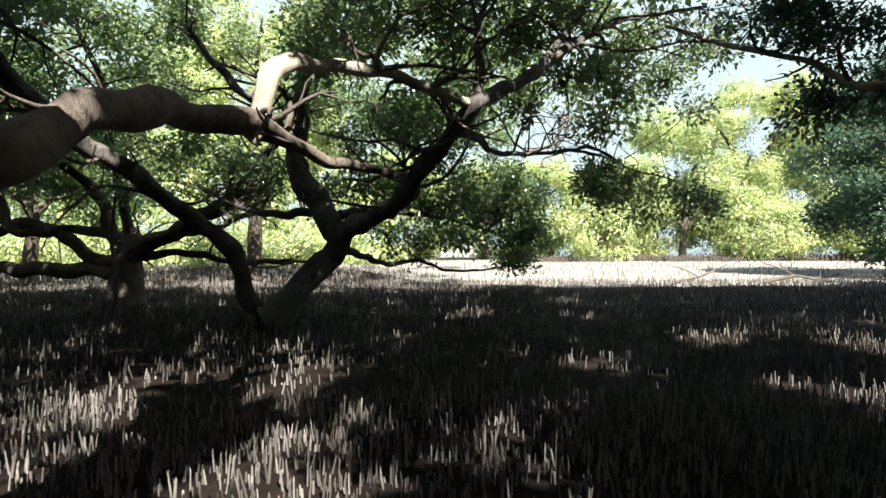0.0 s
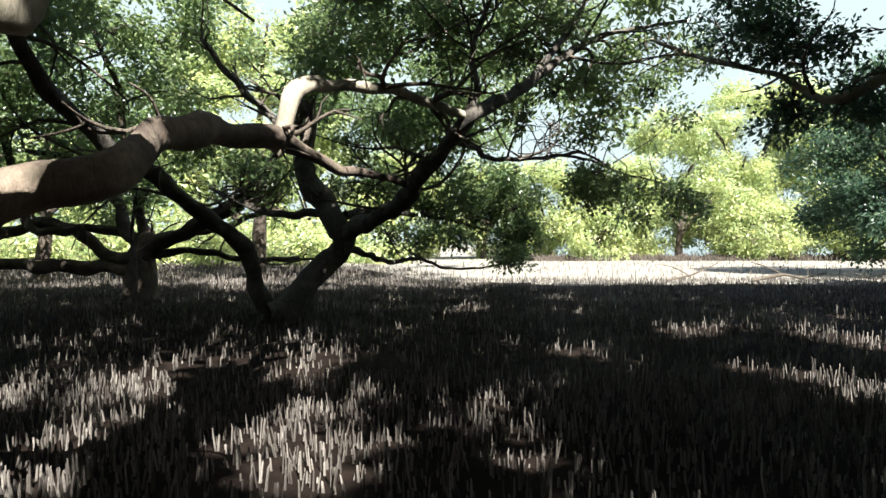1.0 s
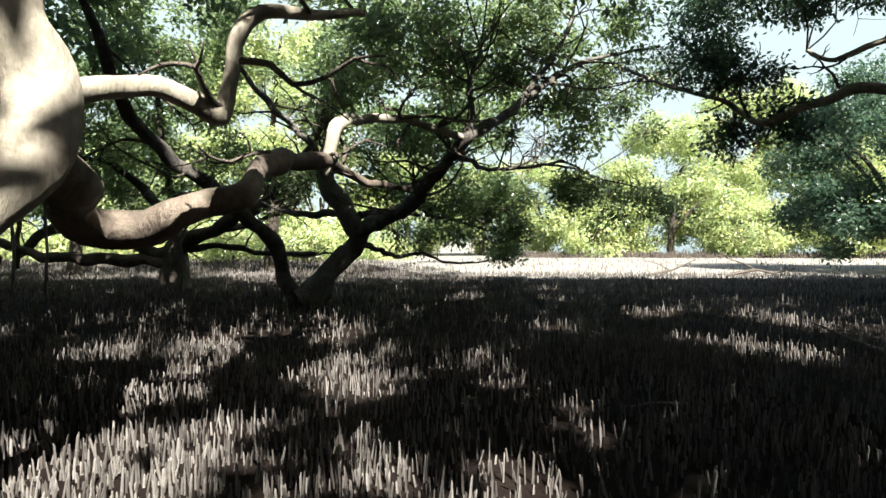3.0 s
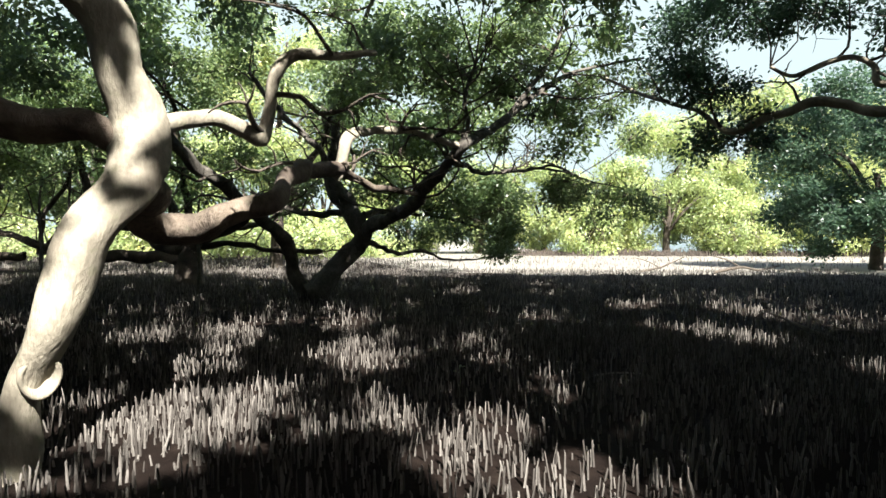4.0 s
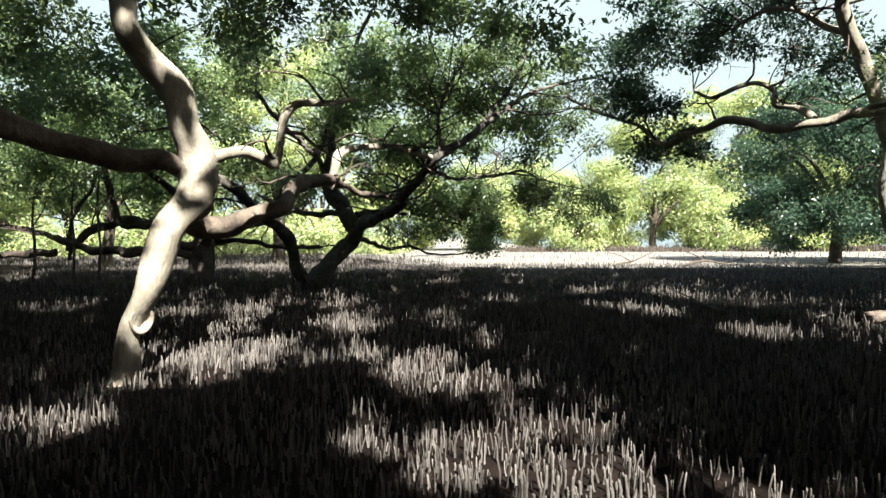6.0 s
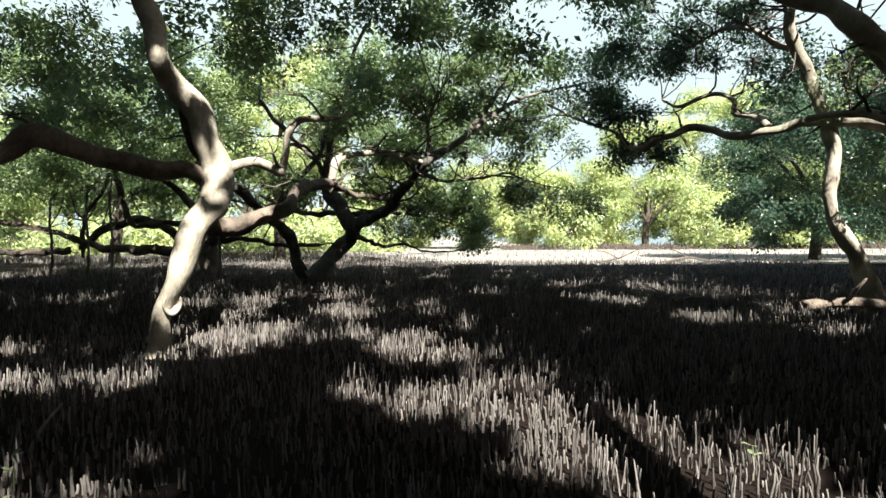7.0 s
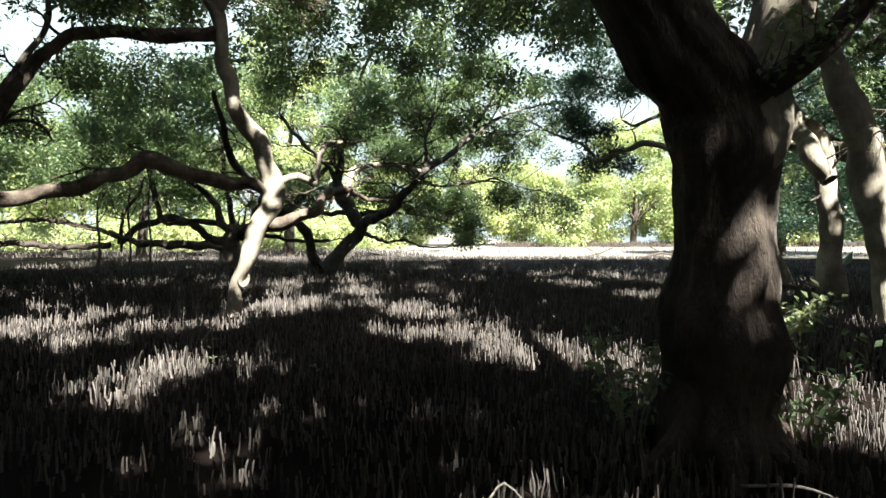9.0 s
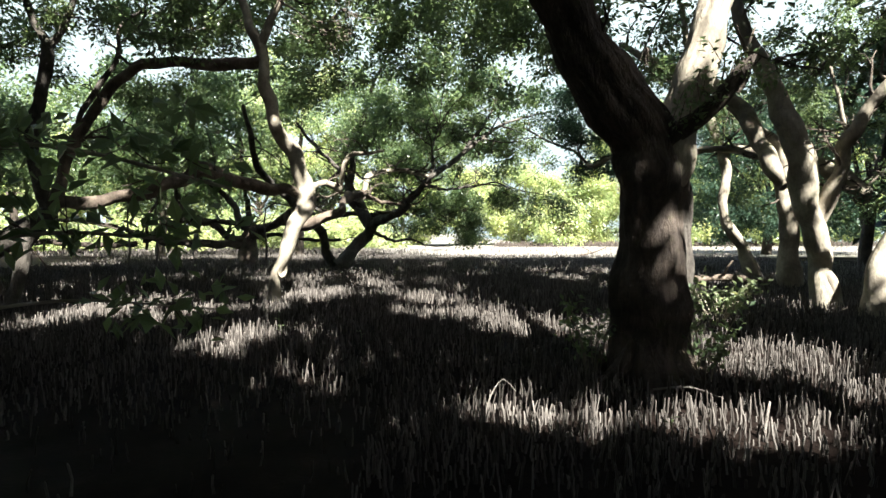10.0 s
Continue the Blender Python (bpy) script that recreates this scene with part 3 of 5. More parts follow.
a.limb("limb", (0.40, 7.30, 3.40, 0.1), (0.93, 8.00, 3.80, 0.1), (1.34, 8.60, 4.15, 0.095), (1.88, 9.40, 4.70, 0.08), (2.49, 10.20, 5.26, 0.07), (3.23, 11.00, 5.83, 0.06), (3.83, 11.50, 6.13, 0.05), (4.71, 12.00, 6.44, 0.04), (5.72, 12.40, 6.72, 0.03))
a.limb("limb", (1.24, 8.50, 4.07, 0.07), (1.62, 9.00, 4.51, 0.06), (2.06, 9.60, 5.13, 0.055), (2.54, 10.20, 5.80, 0.05), (2.90, 10.60, 6.53, 0.04), (3.23, 11.00, 7.47, 0.03))
a.limb("limb", (0.43, 7.30, 3.43, 0.06), (0.51, 7.50, 3.92, 0.05), (0.47, 7.80, 4.47, 0.045), (0.71, 8.20, 5.26, 0.035))
a.limb("limb", (0.16, 7.60, 3.11, 0.06), (0.55, 8.40, 3.14, 0.055), (0.84, 9.30, 3.10, 0.05), (1.73, 10.50, 3.26, 0.04), (2.53, 11.30, 3.46, 0.035), (3.11, 11.80, 3.58, 0.03), (3.76, 12.20, 3.37, 0.02))
a.limb("limb", (2.53, 11.30, 3.46, 0.035), (3.6, 12.6, 3.5, 0.03), (4.6, 13.7, 3.35, 0.025), (5.6, 14.1, 3.2, 0.02), (6.5, 14.3, 2.95, 0.012))
a.limb("limb", (1.43, 10.20, 3.23, 0.03), (2.01, 10.60, 3.42, 0.025), (2.37, 10.90, 3.67, 0.018))
a.limb("limb", (-2.21, 12.00, 1.52, 0.1), (-1.86, 13.00, 1.35, 0.08), (-1.35, 14.50, 1.09, 0.06), (-0.68, 15.50, 1.17, 0.05), (0.10, 16.60, 0.84, 0.045), (1.15, 17.60, 0.79, 0.035), (2.09, 18.20, 0.90, 0.025))
a.limb("limb", (-2.99, 12.20, 3.21, 0.12), (-3.36, 12.00, 3.96, 0.1), (-3.72, 12.00, 4.37, 0.09), (-4.07, 12.00, 4.67, 0.085), (-4.42, 12.00, 5.03, 0.08), (-4.91, 11.90, 5.59, 0.065), (-5.27, 11.80, 6.12, 0.045))
a.limb("limb", (-2.68, 12.10, 2.33, 0.1), (-3.54, 12.60, 2.27, 0.09), (-4.30, 13.00, 2.37, 0.08), (-5.16, 13.40, 2.69, 0.06), (-5.92, 13.80, 3.02, 0.04))
a.limb("limb", (-2.18, 12.00, 2.23, 0.1), (-1.57, 12.80, 2.37, 0.08), (-0.87, 13.80, 2.34, 0.06), (0.24, 15.00, 2.23, 0.04), (1.41, 16.50, 1.95, 0.03))
a.limb("limb", (-3.76, 11.50, 0.09, 0.22), (-3.93, 11.50, 0.62, 0.18), (-4.10, 11.20, 1.37, 0.17), (-4.27, 10.80, 1.77, 0.16), (-4.48, 10.20, 2.07, 0.15), (-4.69, 9.60, 2.41, 0.15), (-4.89, 9.00, 2.76, 0.15), (-5.05, 8.60, 2.94, 0.14), (-5.23, 8.35, 3.07, 0.13), (-5.32, 7.90, 3.31, 0.12), (-5.44, 7.40, 3.61, 0.11), (-5.47, 6.90, 3.95, 0.1), (-5.42, 6.60, 4.18, 0.09), (-5.34, 6.20, 4.64, 0.08), (-5.39, 5.90, 5.01, 0.07), (-5.38, 5.60, 5.42, 0.06))
a.clumps(0.13, (-2.53, 11.50, 6.07, 0.79, 0.87, 0.79), (-1.37, 10.50, 5.68, 0.83, 0.85, 0.72), (-0.42, 10.00, 5.38, 0.79, 0.81, 0.69), (0.47, 10.00, 5.48, 0.79, 0.81, 0.69), (1.16, 10.00, 5.28, 0.69, 0.70, 0.59), (2.05, 10.50, 5.87, 0.73, 0.68, 0.52), (-1.76, 11.00, 6.95, 1.30, 1.07, 0.65), (0.19, 10.50, 6.70, 1.24, 1.02, 0.62), (1.84, 10.50, 6.70, 1.24, 0.97, 0.51), (1.55, 10.00, 3.99, 0.54, 0.54, 0.44), (2.15, 10.50, 3.85, 0.47, 0.48, 0.41), (2.32, 10.80, 4.61, 0.53, 0.53, 0.43), cover=2.6)
a.clumps(0.13, (4.00, 12.00, 5.53, 0.71, 0.75, 0.65), (4.83, 12.00, 4.93, 0.83, 0.75, 0.53), (5.39, 12.20, 4.50, 0.48, 0.41, 0.26), (4.47, 12.00, 6.00, 0.83, 0.72, 0.47), (3.64, 12.00, 4.82, 0.53, 0.59, 0.53), (5.72, 12.40, 5.89, 0.73, 0.77, 0.67), (3.29, 12.00, 3.99, 0.36, 0.33, 0.24), (3.46, 12.20, 3.19, 0.54, 0.53, 0.42), (3.24, 12.30, 2.59, 0.49, 0.54, 0.49), (4.16, 12.50, 2.97, 0.56, 0.51, 0.37), (3.6, 14.0, 3.25, 0.45, 0.4, 0.3), (4.3, 14.0, 3.0, 0.5, 0.45, 0.32), (5.0, 14.0, 3.05, 0.55, 0.5, 0.35), (5.7, 14.1, 2.95, 0.55, 0.5, 0.42), (6.4, 14.3, 2.75, 0.55, 0.5, 0.36), (6.9, 14.5, 2.5, 0.4, 0.4, 0.28), (4.7, 14.1, 2.4, 0.4, 0.4, 0.3), (5.5, 14.2, 2.3, 0.42, 0.4, 0.3), (6.1, 14.3, 2.25, 0.35, 0.35, 0.25), cover=2.3)
a.clumps(0.13, (1.73, 15.00, 3.11, 0.74, 0.82, 0.74), (2.32, 16.00, 2.10, 0.63, 0.83, 0.87), (2.27, 17.50, 1.19, 0.73, 0.71, 0.56), (1.32, 15.50, 2.55, 0.69, 0.76, 0.69), (3.34, 12.20, 2.82, 0.48, 0.56, 0.54), cover=3.4)
a.clumps(0.145, (1.73, 15.00, 3.11, 0.82, 0.90, 0.82), (2.32, 16.00, 2.10, 0.63, 0.83, 0.87), (2.27, 17.50, 1.19, 0.73, 0.71, 0.56), (1.17, 15.50, 2.55, 0.84, 0.93, 0.84), (0.24, 15.00, 2.82, 0.82, 0.90, 0.82), (0.59, 16.50, 1.63, 1.06, 0.90, 0.57), (-0.63, 14.50, 2.50, 0.79, 0.79, 0.65), (-0.70, 16.00, 1.64, 1.03, 0.83, 0.48), (-1.44, 14.00, 3.02, 0.76, 0.76, 0.62), (-0.05, 14.00, 3.57, 0.76, 0.72, 0.55), (-1.60, 15.50, 1.95, 0.69, 0.68, 0.54), (-1.07, 13.00, 4.46, 0.90, 0.85, 0.64), cover=2.5)
a.clumps(0.145, (-0.04, 13.00, 4.33, 0.77, 0.78, 0.64), (-2.37, 13.80, 3.01, 0.68, 0.75, 0.68), (-4.49, 14.00, 3.03, 0.83, 0.84, 0.69), (-1.91, 13.50, 4.04, 0.67, 0.73, 0.67), cover=2.5)
a.clumps(0.155, (-5.51, 12.62, 7.56, 0.70, 0.74, 0.64), (-2.89, 11.22, 7.53, 1.03, 0.78, 0.40), (-0.25, 14.15, 8.10, 0.68, 0.72, 0.63), (-5.78, 14.90, 6.91, 0.94, 0.89, 0.67), (-2.40, 14.95, 7.75, 1.29, 1.11, 0.73), (0.82, 12.45, 6.44, 1.03, 0.95, 0.70), (-1.82, 12.00, 5.77, 0.94, 0.83, 0.57), (-0.11, 12.39, 5.32, 0.94, 0.89, 0.68), (1.54, 14.48, 6.03, 1.08, 1.07, 0.86), cover=1.6)
a.clumps(0.165, (-3.48, 15.79, 5.38, 0.68, 0.77, 0.72), (-1.62, 15.31, 5.31, 1.03, 0.92, 0.65), (-0.38, 14.21, 4.47, 0.88, 0.81, 0.60), (-4.53, 13.02, 2.99, 0.95, 0.79, 0.50), (-1.81, 16.81, 3.24, 1.13, 0.96, 0.62), (0.31, 13.14, 2.72, 0.82, 0.76, 0.56), (2.02, 14.08, 2.51, 1.04, 0.79, 0.39), cover=1.7)
a.clumps(0.15, (-3.40, 5.79, 9.24, 0.51, 0.44, 0.30), (-1.34, 6.47, 9.26, 0.72, 0.62, 0.40), (-0.03, 6.16, 9.21, 0.41, 0.38, 0.28), (1.09, 6.85, 9.95, 0.70, 0.54, 0.28), (2.93, 6.43, 9.06, 0.56, 0.48, 0.30), (-3.57, 6.09, 8.36, 0.72, 0.56, 0.31), (-0.21, 3.26, 7.23, 0.62, 0.51, 0.31), (1.91, 6.77, 8.16, 0.77, 0.60, 0.31), (3.47, 8.83, 9.28, 0.50, 0.48, 0.37), (-1.70, 5.49, 6.36, 0.54, 0.48, 0.33), (1.17, 8.17, 7.38, 0.60, 0.64, 0.57), (2.42, 6.28, 7.34, 0.39, 0.44, 0.41), cover=2.0)
a.clumps(0.14, (-2.26, 3.56, 6.59, 0.31, 0.38, 0.38), (-0.72, 3.36, 6.73, 0.36, 0.36, 0.29), (1.99, 5.41, 7.57, 0.53, 0.44, 0.27), (-4.31, 8.53, 8.06, 0.68, 0.67, 0.54), (-2.34, 5.92, 7.09, 0.56, 0.50, 0.34), (-0.63, 4.85, 6.29, 0.48, 0.49, 0.41), (0.27, 3.53, 6.09, 0.53, 0.49, 0.37), (-3.73, 6.46, 6.41, 0.46, 0.41, 0.28), (0.29, 6.34, 6.23, 0.70, 0.62, 0.42), (1.97, 7.90, 6.57, 0.68, 0.67, 0.54), cover=2.0)
a.clumps(0.14, (-2.49, 2.74, 7.84, 0.72, 0.61, 0.38), (-1.09, 0.11, 6.82, 0.45, 0.42, 0.30), (-0.08, 1.86, 7.68, 0.64, 0.56, 0.37), (2.11, 3.16, 7.95, 0.69, 0.62, 0.44), (3.30, 3.08, 8.20, 0.62, 0.55, 0.37), (-2.67, 2.48, 7.23, 0.69, 0.64, 0.46), (0.51, 3.02, 7.46, 0.81, 0.73, 0.53), (1.81, 2.67, 6.86, 0.48, 0.49, 0.42), (3.25, 2.26, 7.07, 0.54, 0.45, 0.28), (-2.79, 4.40, 6.96, 0.86, 0.74, 0.49), (-1.07, 2.32, 6.30, 0.67, 0.57, 0.37), (0.66, 0.61, 5.69, 0.56, 0.55, 0.45), cover=2.0)
a.clumps(0.14, (1.22, 0.35, 5.38, 0.35, 0.39, 0.37), (3.06, 1.50, 5.61, 0.52, 0.50, 0.39), cover=2.0)
a.sprout(120, 1.9, 26)
a.done()

b = Tree((-2.91, -0.12, 0.0), "slender pale mangrove with a leaning sunlit trunk and long twisting limbs")
b.limb("trunk", *PALE_TRUNK)
b.limb("limb", (-3.14, 0.00, 5.43, 0.09), (-2.84, -0.10, 5.96, 0.08), (-2.59, -0.20, 6.33, 0.07), (-2.28, -0.40, 6.94, 0.05))
b.limb("limb", (-3.14, 0.00, 5.12, 0.12), (-3.73, -0.30, 4.95, 0.12), (-4.46, -0.50, 4.93, 0.12), (-5.05, -0.70, 4.87, 0.11), (-5.51, -0.80, 4.64, 0.11), (-5.90, -0.90, 4.17, 0.1), (-6.18, -1.00, 3.65, 0.1), (-6.47, -1.00, 3.21, 0.1), (-6.70, -1.00, 2.60, 0.1), (-6.88, -1.00, 1.92, 0.11), bark=BARK_BROWN_DIM)
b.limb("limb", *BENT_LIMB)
b.limb("limb", *LOW_LIMB, bark=BARK_BROWN_DIM)
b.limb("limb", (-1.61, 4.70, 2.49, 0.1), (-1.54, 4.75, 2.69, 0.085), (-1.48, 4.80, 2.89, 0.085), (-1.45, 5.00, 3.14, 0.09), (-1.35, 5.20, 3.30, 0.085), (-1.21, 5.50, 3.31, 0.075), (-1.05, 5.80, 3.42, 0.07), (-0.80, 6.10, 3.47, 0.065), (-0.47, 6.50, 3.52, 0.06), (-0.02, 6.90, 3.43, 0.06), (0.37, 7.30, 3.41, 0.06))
b.limb("limb", (-2.37, 0.40, 2.29, 0.13), (-2.79, 0.40, 2.43, 0.14), (-3.28, 0.20, 2.47, 0.145), (-3.73, 0.00, 2.61, 0.15), (-4.08, -0.20, 2.76, 0.15), (-4.40, -0.30, 2.71, 0.14), (-4.79, -0.40, 2.50, 0.13), (-5.18, -0.60, 2.34, 0.12), (-5.91, -0.80, 2.14, 0.12), (-6.33, -1.00, 2.06, 0.12), (-6.82, -1.00, 2.03, 0.12), bark=BARK_BROWN_DIM)
b.clumps(0.105, (-7.39, 4.00, 5.04, 1.07, 0.97, 0.71), (-6.49, 4.50, 5.55, 0.99, 0.95, 0.73), (-7.11, 5.50, 4.42, 1.07, 0.95, 0.66), (-8.36, 5.00, 4.06, 1.03, 0.92, 0.64), (-3.58, 5.00, 5.71, 1.03, 0.99, 0.76), (-2.42, 5.00, 6.09, 1.03, 0.98, 0.76), (-5.32, 1.50, 6.21, 1.21, 1.10, 0.80), (-6.68, 1.50, 4.88, 0.81, 0.81, 0.67), (-2.36, 1.50, 6.22, 1.08, 1.03, 0.80), (-4.56, 2.00, 6.66, 0.84, 0.84, 0.69), cover=2.0, sunny=1.0)
overhead = []      # the top of the crown, towards the path
for _ in range(80):
    x, y = rng.uniform(-10.5, 5), rng.uniform(-1.5, 8.5)
    overhead.append((x, y, 5.5 + 0.3 * y + rng.uniform(0, 2.0), rng.uniform(0.6, 1.0), rng.uniform(0.6, 0.9), rng.uniform(0.4, 0.65)))
b.clumps(0.13, *overhead, cover=2.0, sunny=0.25)
b.sprout(30, 1.2, 37)
b.done()

f = Tree((-9.50, -0.90, 0.0), "dark mangrove whose low trunk slants out of the mud", bark=BARK_DIMMED)
f.limb("trunk", (-9.50, -0.90, -0.02, 0.3), (-8.66, -0.95, 0.71, 0.24), (-7.94, -1.00, 1.27, 0.19), (-7.38, -1.00, 1.58, 0.18), (-6.94, -1.00, 1.83, 0.17))
f.limb("limb", (-7.16, -1.00, 1.69, 0.12), (-7.45, -1.00, 1.16, 0.12), (-7.61, -1.00, 0.49, 0.13), (-7.70, -1.00, -0.04, 0.17))
f.limb("limb", (-6.96, -1.00, 1.80, 0.14), (-7.14, -1.00, 2.49, 0.12), (-7.22, -1.10, 3.25, 0.11), (-7.02, -1.10, 4.12, 0.11), (-6.79, -1.20, 5.01, 0.1), (-7.05, -1.20, 5.49, 0.07), (-7.20, -1.20, 6.02, 0.06), (-7.34, -1.20, 6.77, 0.05))
f.limb("limb", (-6.79, -1.20, 5.01, 0.07), (-6.39, -1.30, 5.40, 0.06), (-6.14, -1.40, 5.94, 0.05), (-5.87, -1.50, 6.63, 0.04))
f.limb("limb", (-6.58, -1.00, 2.99, 0.06), (-6.36, -0.80, 3.97, 0.055), (-6.07, -0.60, 4.58, 0.05), (-5.86, -0.40, 5.21, 0.045), (-5.93, -0.30, 5.70, 0.04), (-5.51, -0.20, 6.09, 0.03))
f.clumps(0.085, (-7.55, -0.50, 5.06, 0.80, 0.82, 0.68), (-7.93, -0.50, 3.57, 0.69, 0.76, 0.69), (-6.42, -1.00, 5.67, 0.88, 0.78, 0.54), (-6.86, 0.00, 3.54, 0.72, 0.66, 0.48), cover=1.8)
f.sprout(16, 1.2, 46)
f.done()

# this tree's dark look in the shade comes from its bark colour
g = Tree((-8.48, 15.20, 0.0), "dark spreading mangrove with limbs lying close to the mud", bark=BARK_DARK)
g.limb("trunk", (-8.48, 15.20, -0.07, 0.55), (-8.42, 15.20, 0.61, 0.43), (-8.43, 15.20, 1.21, 0.4), (-8.25, 15.20, 1.74, 0.36))
g.limb("limb", (-8.20, 15.20, 1.51, 0.24), (-7.19, 15.00, 1.88, 0.22), (-6.36, 14.80, 2.32, 0.2), (-5.51, 14.50, 2.63, 0.17), (-4.90, 14.20, 3.13, 0.14), (-4.41, 14.00, 3.73, 0.12), (-3.98, 13.80, 4.10, 0.1), (-3.51, 13.50, 4.71, 0.07), (-3.30, 13.20, 5.43, 0.05))
g.limb("limb", (-8.27, 15.20, 1.24, 0.13), (-7.34, 15.30, 1.39, 0.1), (-6.63, 15.40, 1.35, 0.1), (-5.63, 15.60, 1.14, 0.09), (-4.19, 16.00, 1.13, 0.07))
g.limb("limb", (-7.54, 15.10, 1.78, 0.12), (-6.88, 15.30, 1.93, 0.1), (-6.24, 15.60, 2.04, 0.09), (-5.45, 16.00, 2.45, 0.07), (-4.80, 16.50, 2.60, 0.05))
g.limb("limb", (-8.57, 15.20, 1.59, 0.2), (-9.00, 15.30, 2.27, 0.16), (-9.27, 15.40, 2.96, 0.14), (-9.81, 15.40, 3.42, 0.12), (-10.21, 15.20, 3.85, 0.1), (-10.74, 15.00, 4.05, 0.08), (-11.32, 14.80, 4.14, 0.06))
g.limb("limb", (-8.32, 15.20, 1.66, 0.16), (-8.42, 15.00, 2.85, 0.13), (-8.43, 14.60, 3.83, 0.1), (-8.38, 14.20, 4.89, 0.08), (-8.34, 14.00, 5.67, 0.07), (-8.69, 13.80, 6.57, 0.06), (-8.76, 13.60, 7.30, 0.05), (-8.75, 13.40, 8.14, 0.04))
g.limb("limb", (-8.43, 15.20, 1.06, 0.24), (-9.33, 15.20, 1.25, 0.2), (-9.85, 15.20, 1.70, 0.18), (-10.45, 15.20, 2.05, 0.16), (-11.20, 15.20, 2.16, 0.16), (-11.81, 15.20, 2.05, 0.15), (-12.55, 15.00, 1.68, 0.14), (-13.30, 15.00, 1.09, 0.13))
g.limb("limb", (-8.58, 15.20, 0.88, 0.2), (-9.88, 15.00, 0.96, 0.18), (-11.07, 14.80, 1.00, 0.17), (-12.36, 14.60, 1.10, 0.15), (-13.42, 14.50, 1.54, 0.12))
g.limb("limb", (-8.52, 15.20, 1.79, 0.12), (-9.75, 15.20, 2.03, 0.12), (-11.18, 15.00, 1.95, 0.12), (-11.58, 15.00, 2.66, 0.11), (-11.79, 14.80, 3.96, 0.1), (-11.91, 14.60, 5.13, 0.08), (-12.00, 14.30, 6.64, 0.06))
g.limb("limb", (-13.11, 14.80, 0.69, 0.07), (-13.03, 14.80, 2.25, 0.07), (-12.37, 14.80, 3.16, 0.06), (-12.05, 14.80, 3.96, 0.05))
g.limb("limb", (-13.42, 14.50, 1.00, 0.13), (-15.50, 14.30, 0.90, 0.13), (-17.40, 14.00, 1.10, 0.12), (-19.20, 13.80, 0.75, 0.1))
g.limb("limb", (-13.00, 15.00, 1.25, 0.11), (-14.80, 15.00, 1.80, 0.1), (-16.80, 15.00, 2.10, 0.1), (-18.60, 14.80, 1.95, 0.08))
g.clumps(0.16, (-9.28, 13.00, 6.42, 1.16, 1.13, 0.89), (-7.99, 13.00, 6.67, 1.16, 1.13, 0.89), (-7.10, 13.50, 6.59, 1.07, 1.10, 0.93), (-10.00, 14.00, 5.41, 1.25, 1.14, 0.83), (-8.35, 14.00, 5.26, 1.11, 1.06, 0.83), (-6.68, 14.00, 5.53, 0.97, 0.99, 0.83), (-7.77, 15.00, 4.33, 1.19, 1.14, 0.89), (-6.43, 15.00, 4.18, 1.04, 1.06, 0.89), (-5.25, 15.00, 3.58, 0.89, 0.90, 0.74), (-10.63, 15.50, 4.28, 1.38, 1.18, 0.77), (-11.78, 16.00, 3.26, 1.27, 1.13, 0.79), (-10.04, 16.00, 3.26, 0.95, 0.87, 0.63), cover=1.6, sunny=1.0)
g.clumps(0.16, (-7.42, 15.50, 3.35, 1.07, 1.01, 0.77), (-11.07, 13.00, 6.42, 1.28, 1.34, 1.15), (-11.95, 14.00, 4.86, 1.38, 1.37, 1.10), (-13.59, 14.00, 6.25, 1.52, 1.59, 1.38), (-14.11, 14.50, 4.12, 1.58, 1.58, 1.29), (-13.84, 16.00, 3.27, 1.27, 1.22, 0.95), (-8.41, 12.50, 7.70, 1.73, 1.35, 0.74), (-6.18, 13.00, 7.68, 1.54, 1.27, 0.77), cover=1.6, sunny=1.0)
g.clumps(0.19, (-20.13, 17.71, 8.11, 1.54, 1.48, 1.16), (-17.63, 16.24, 8.04, 1.58, 1.23, 0.66), (-14.69, 15.87, 8.18, 0.80, 0.82, 0.70), (-11.69, 13.80, 6.83, 1.32, 1.06, 0.59), (-16.46, 14.02, 5.76, 1.45, 1.27, 0.87), (-11.47, 13.02, 5.78, 1.18, 1.01, 0.66), (-10.26, 14.58, 5.56, 1.13, 1.11, 0.90), (-15.87, 13.05, 4.25, 0.72, 0.72, 0.59), (-17.45, 17.65, 5.15, 1.72, 1.41, 0.83), (-13.26, 13.54, 4.17, 1.27, 1.19, 0.90), (-10.77, 13.46, 4.67, 0.96, 0.97, 0.81), (-10.02, 15.73, 4.68, 1.05, 0.99, 0.75), cover=1.5, sunny=1.0)
g.sprout(80, 1.9, 62)
g.done()

for n, (x, y, h) in enumerate(((-11.5, 12.4, 3.3), (-10.9, 12.8, 3.6), (-12.5, 12.0, 3.0), (-6.4, 11.0, 2.6))):
    pole = Tree((x, y, 0.0), "thin young mangrove stem under the spreading crowns", bark=BARK_DIMMED, name="young_mangrove", group="young mangroves")
    pole.limb("trunk", (x, y, -0.05, 0.05), (x + 0.08, y, h * 0.35, 0.042), (x - 0.05, y + 0.1, h * 0.7, 0.036), (x + 0.1, y, h, 0.02))
    pole.limb("limb", (x - 0.02, y, h * 0.6, 0.022), (x + 0.3, y + 0.1, h * 0.8, 0.016), (x + 0.5, y, h * 0.95, 0.01))
    pole.clumps(0.1, (x + 0.3, y, h, 0.5, 0.5, 0.35), cover=1.2)
    pole.done()

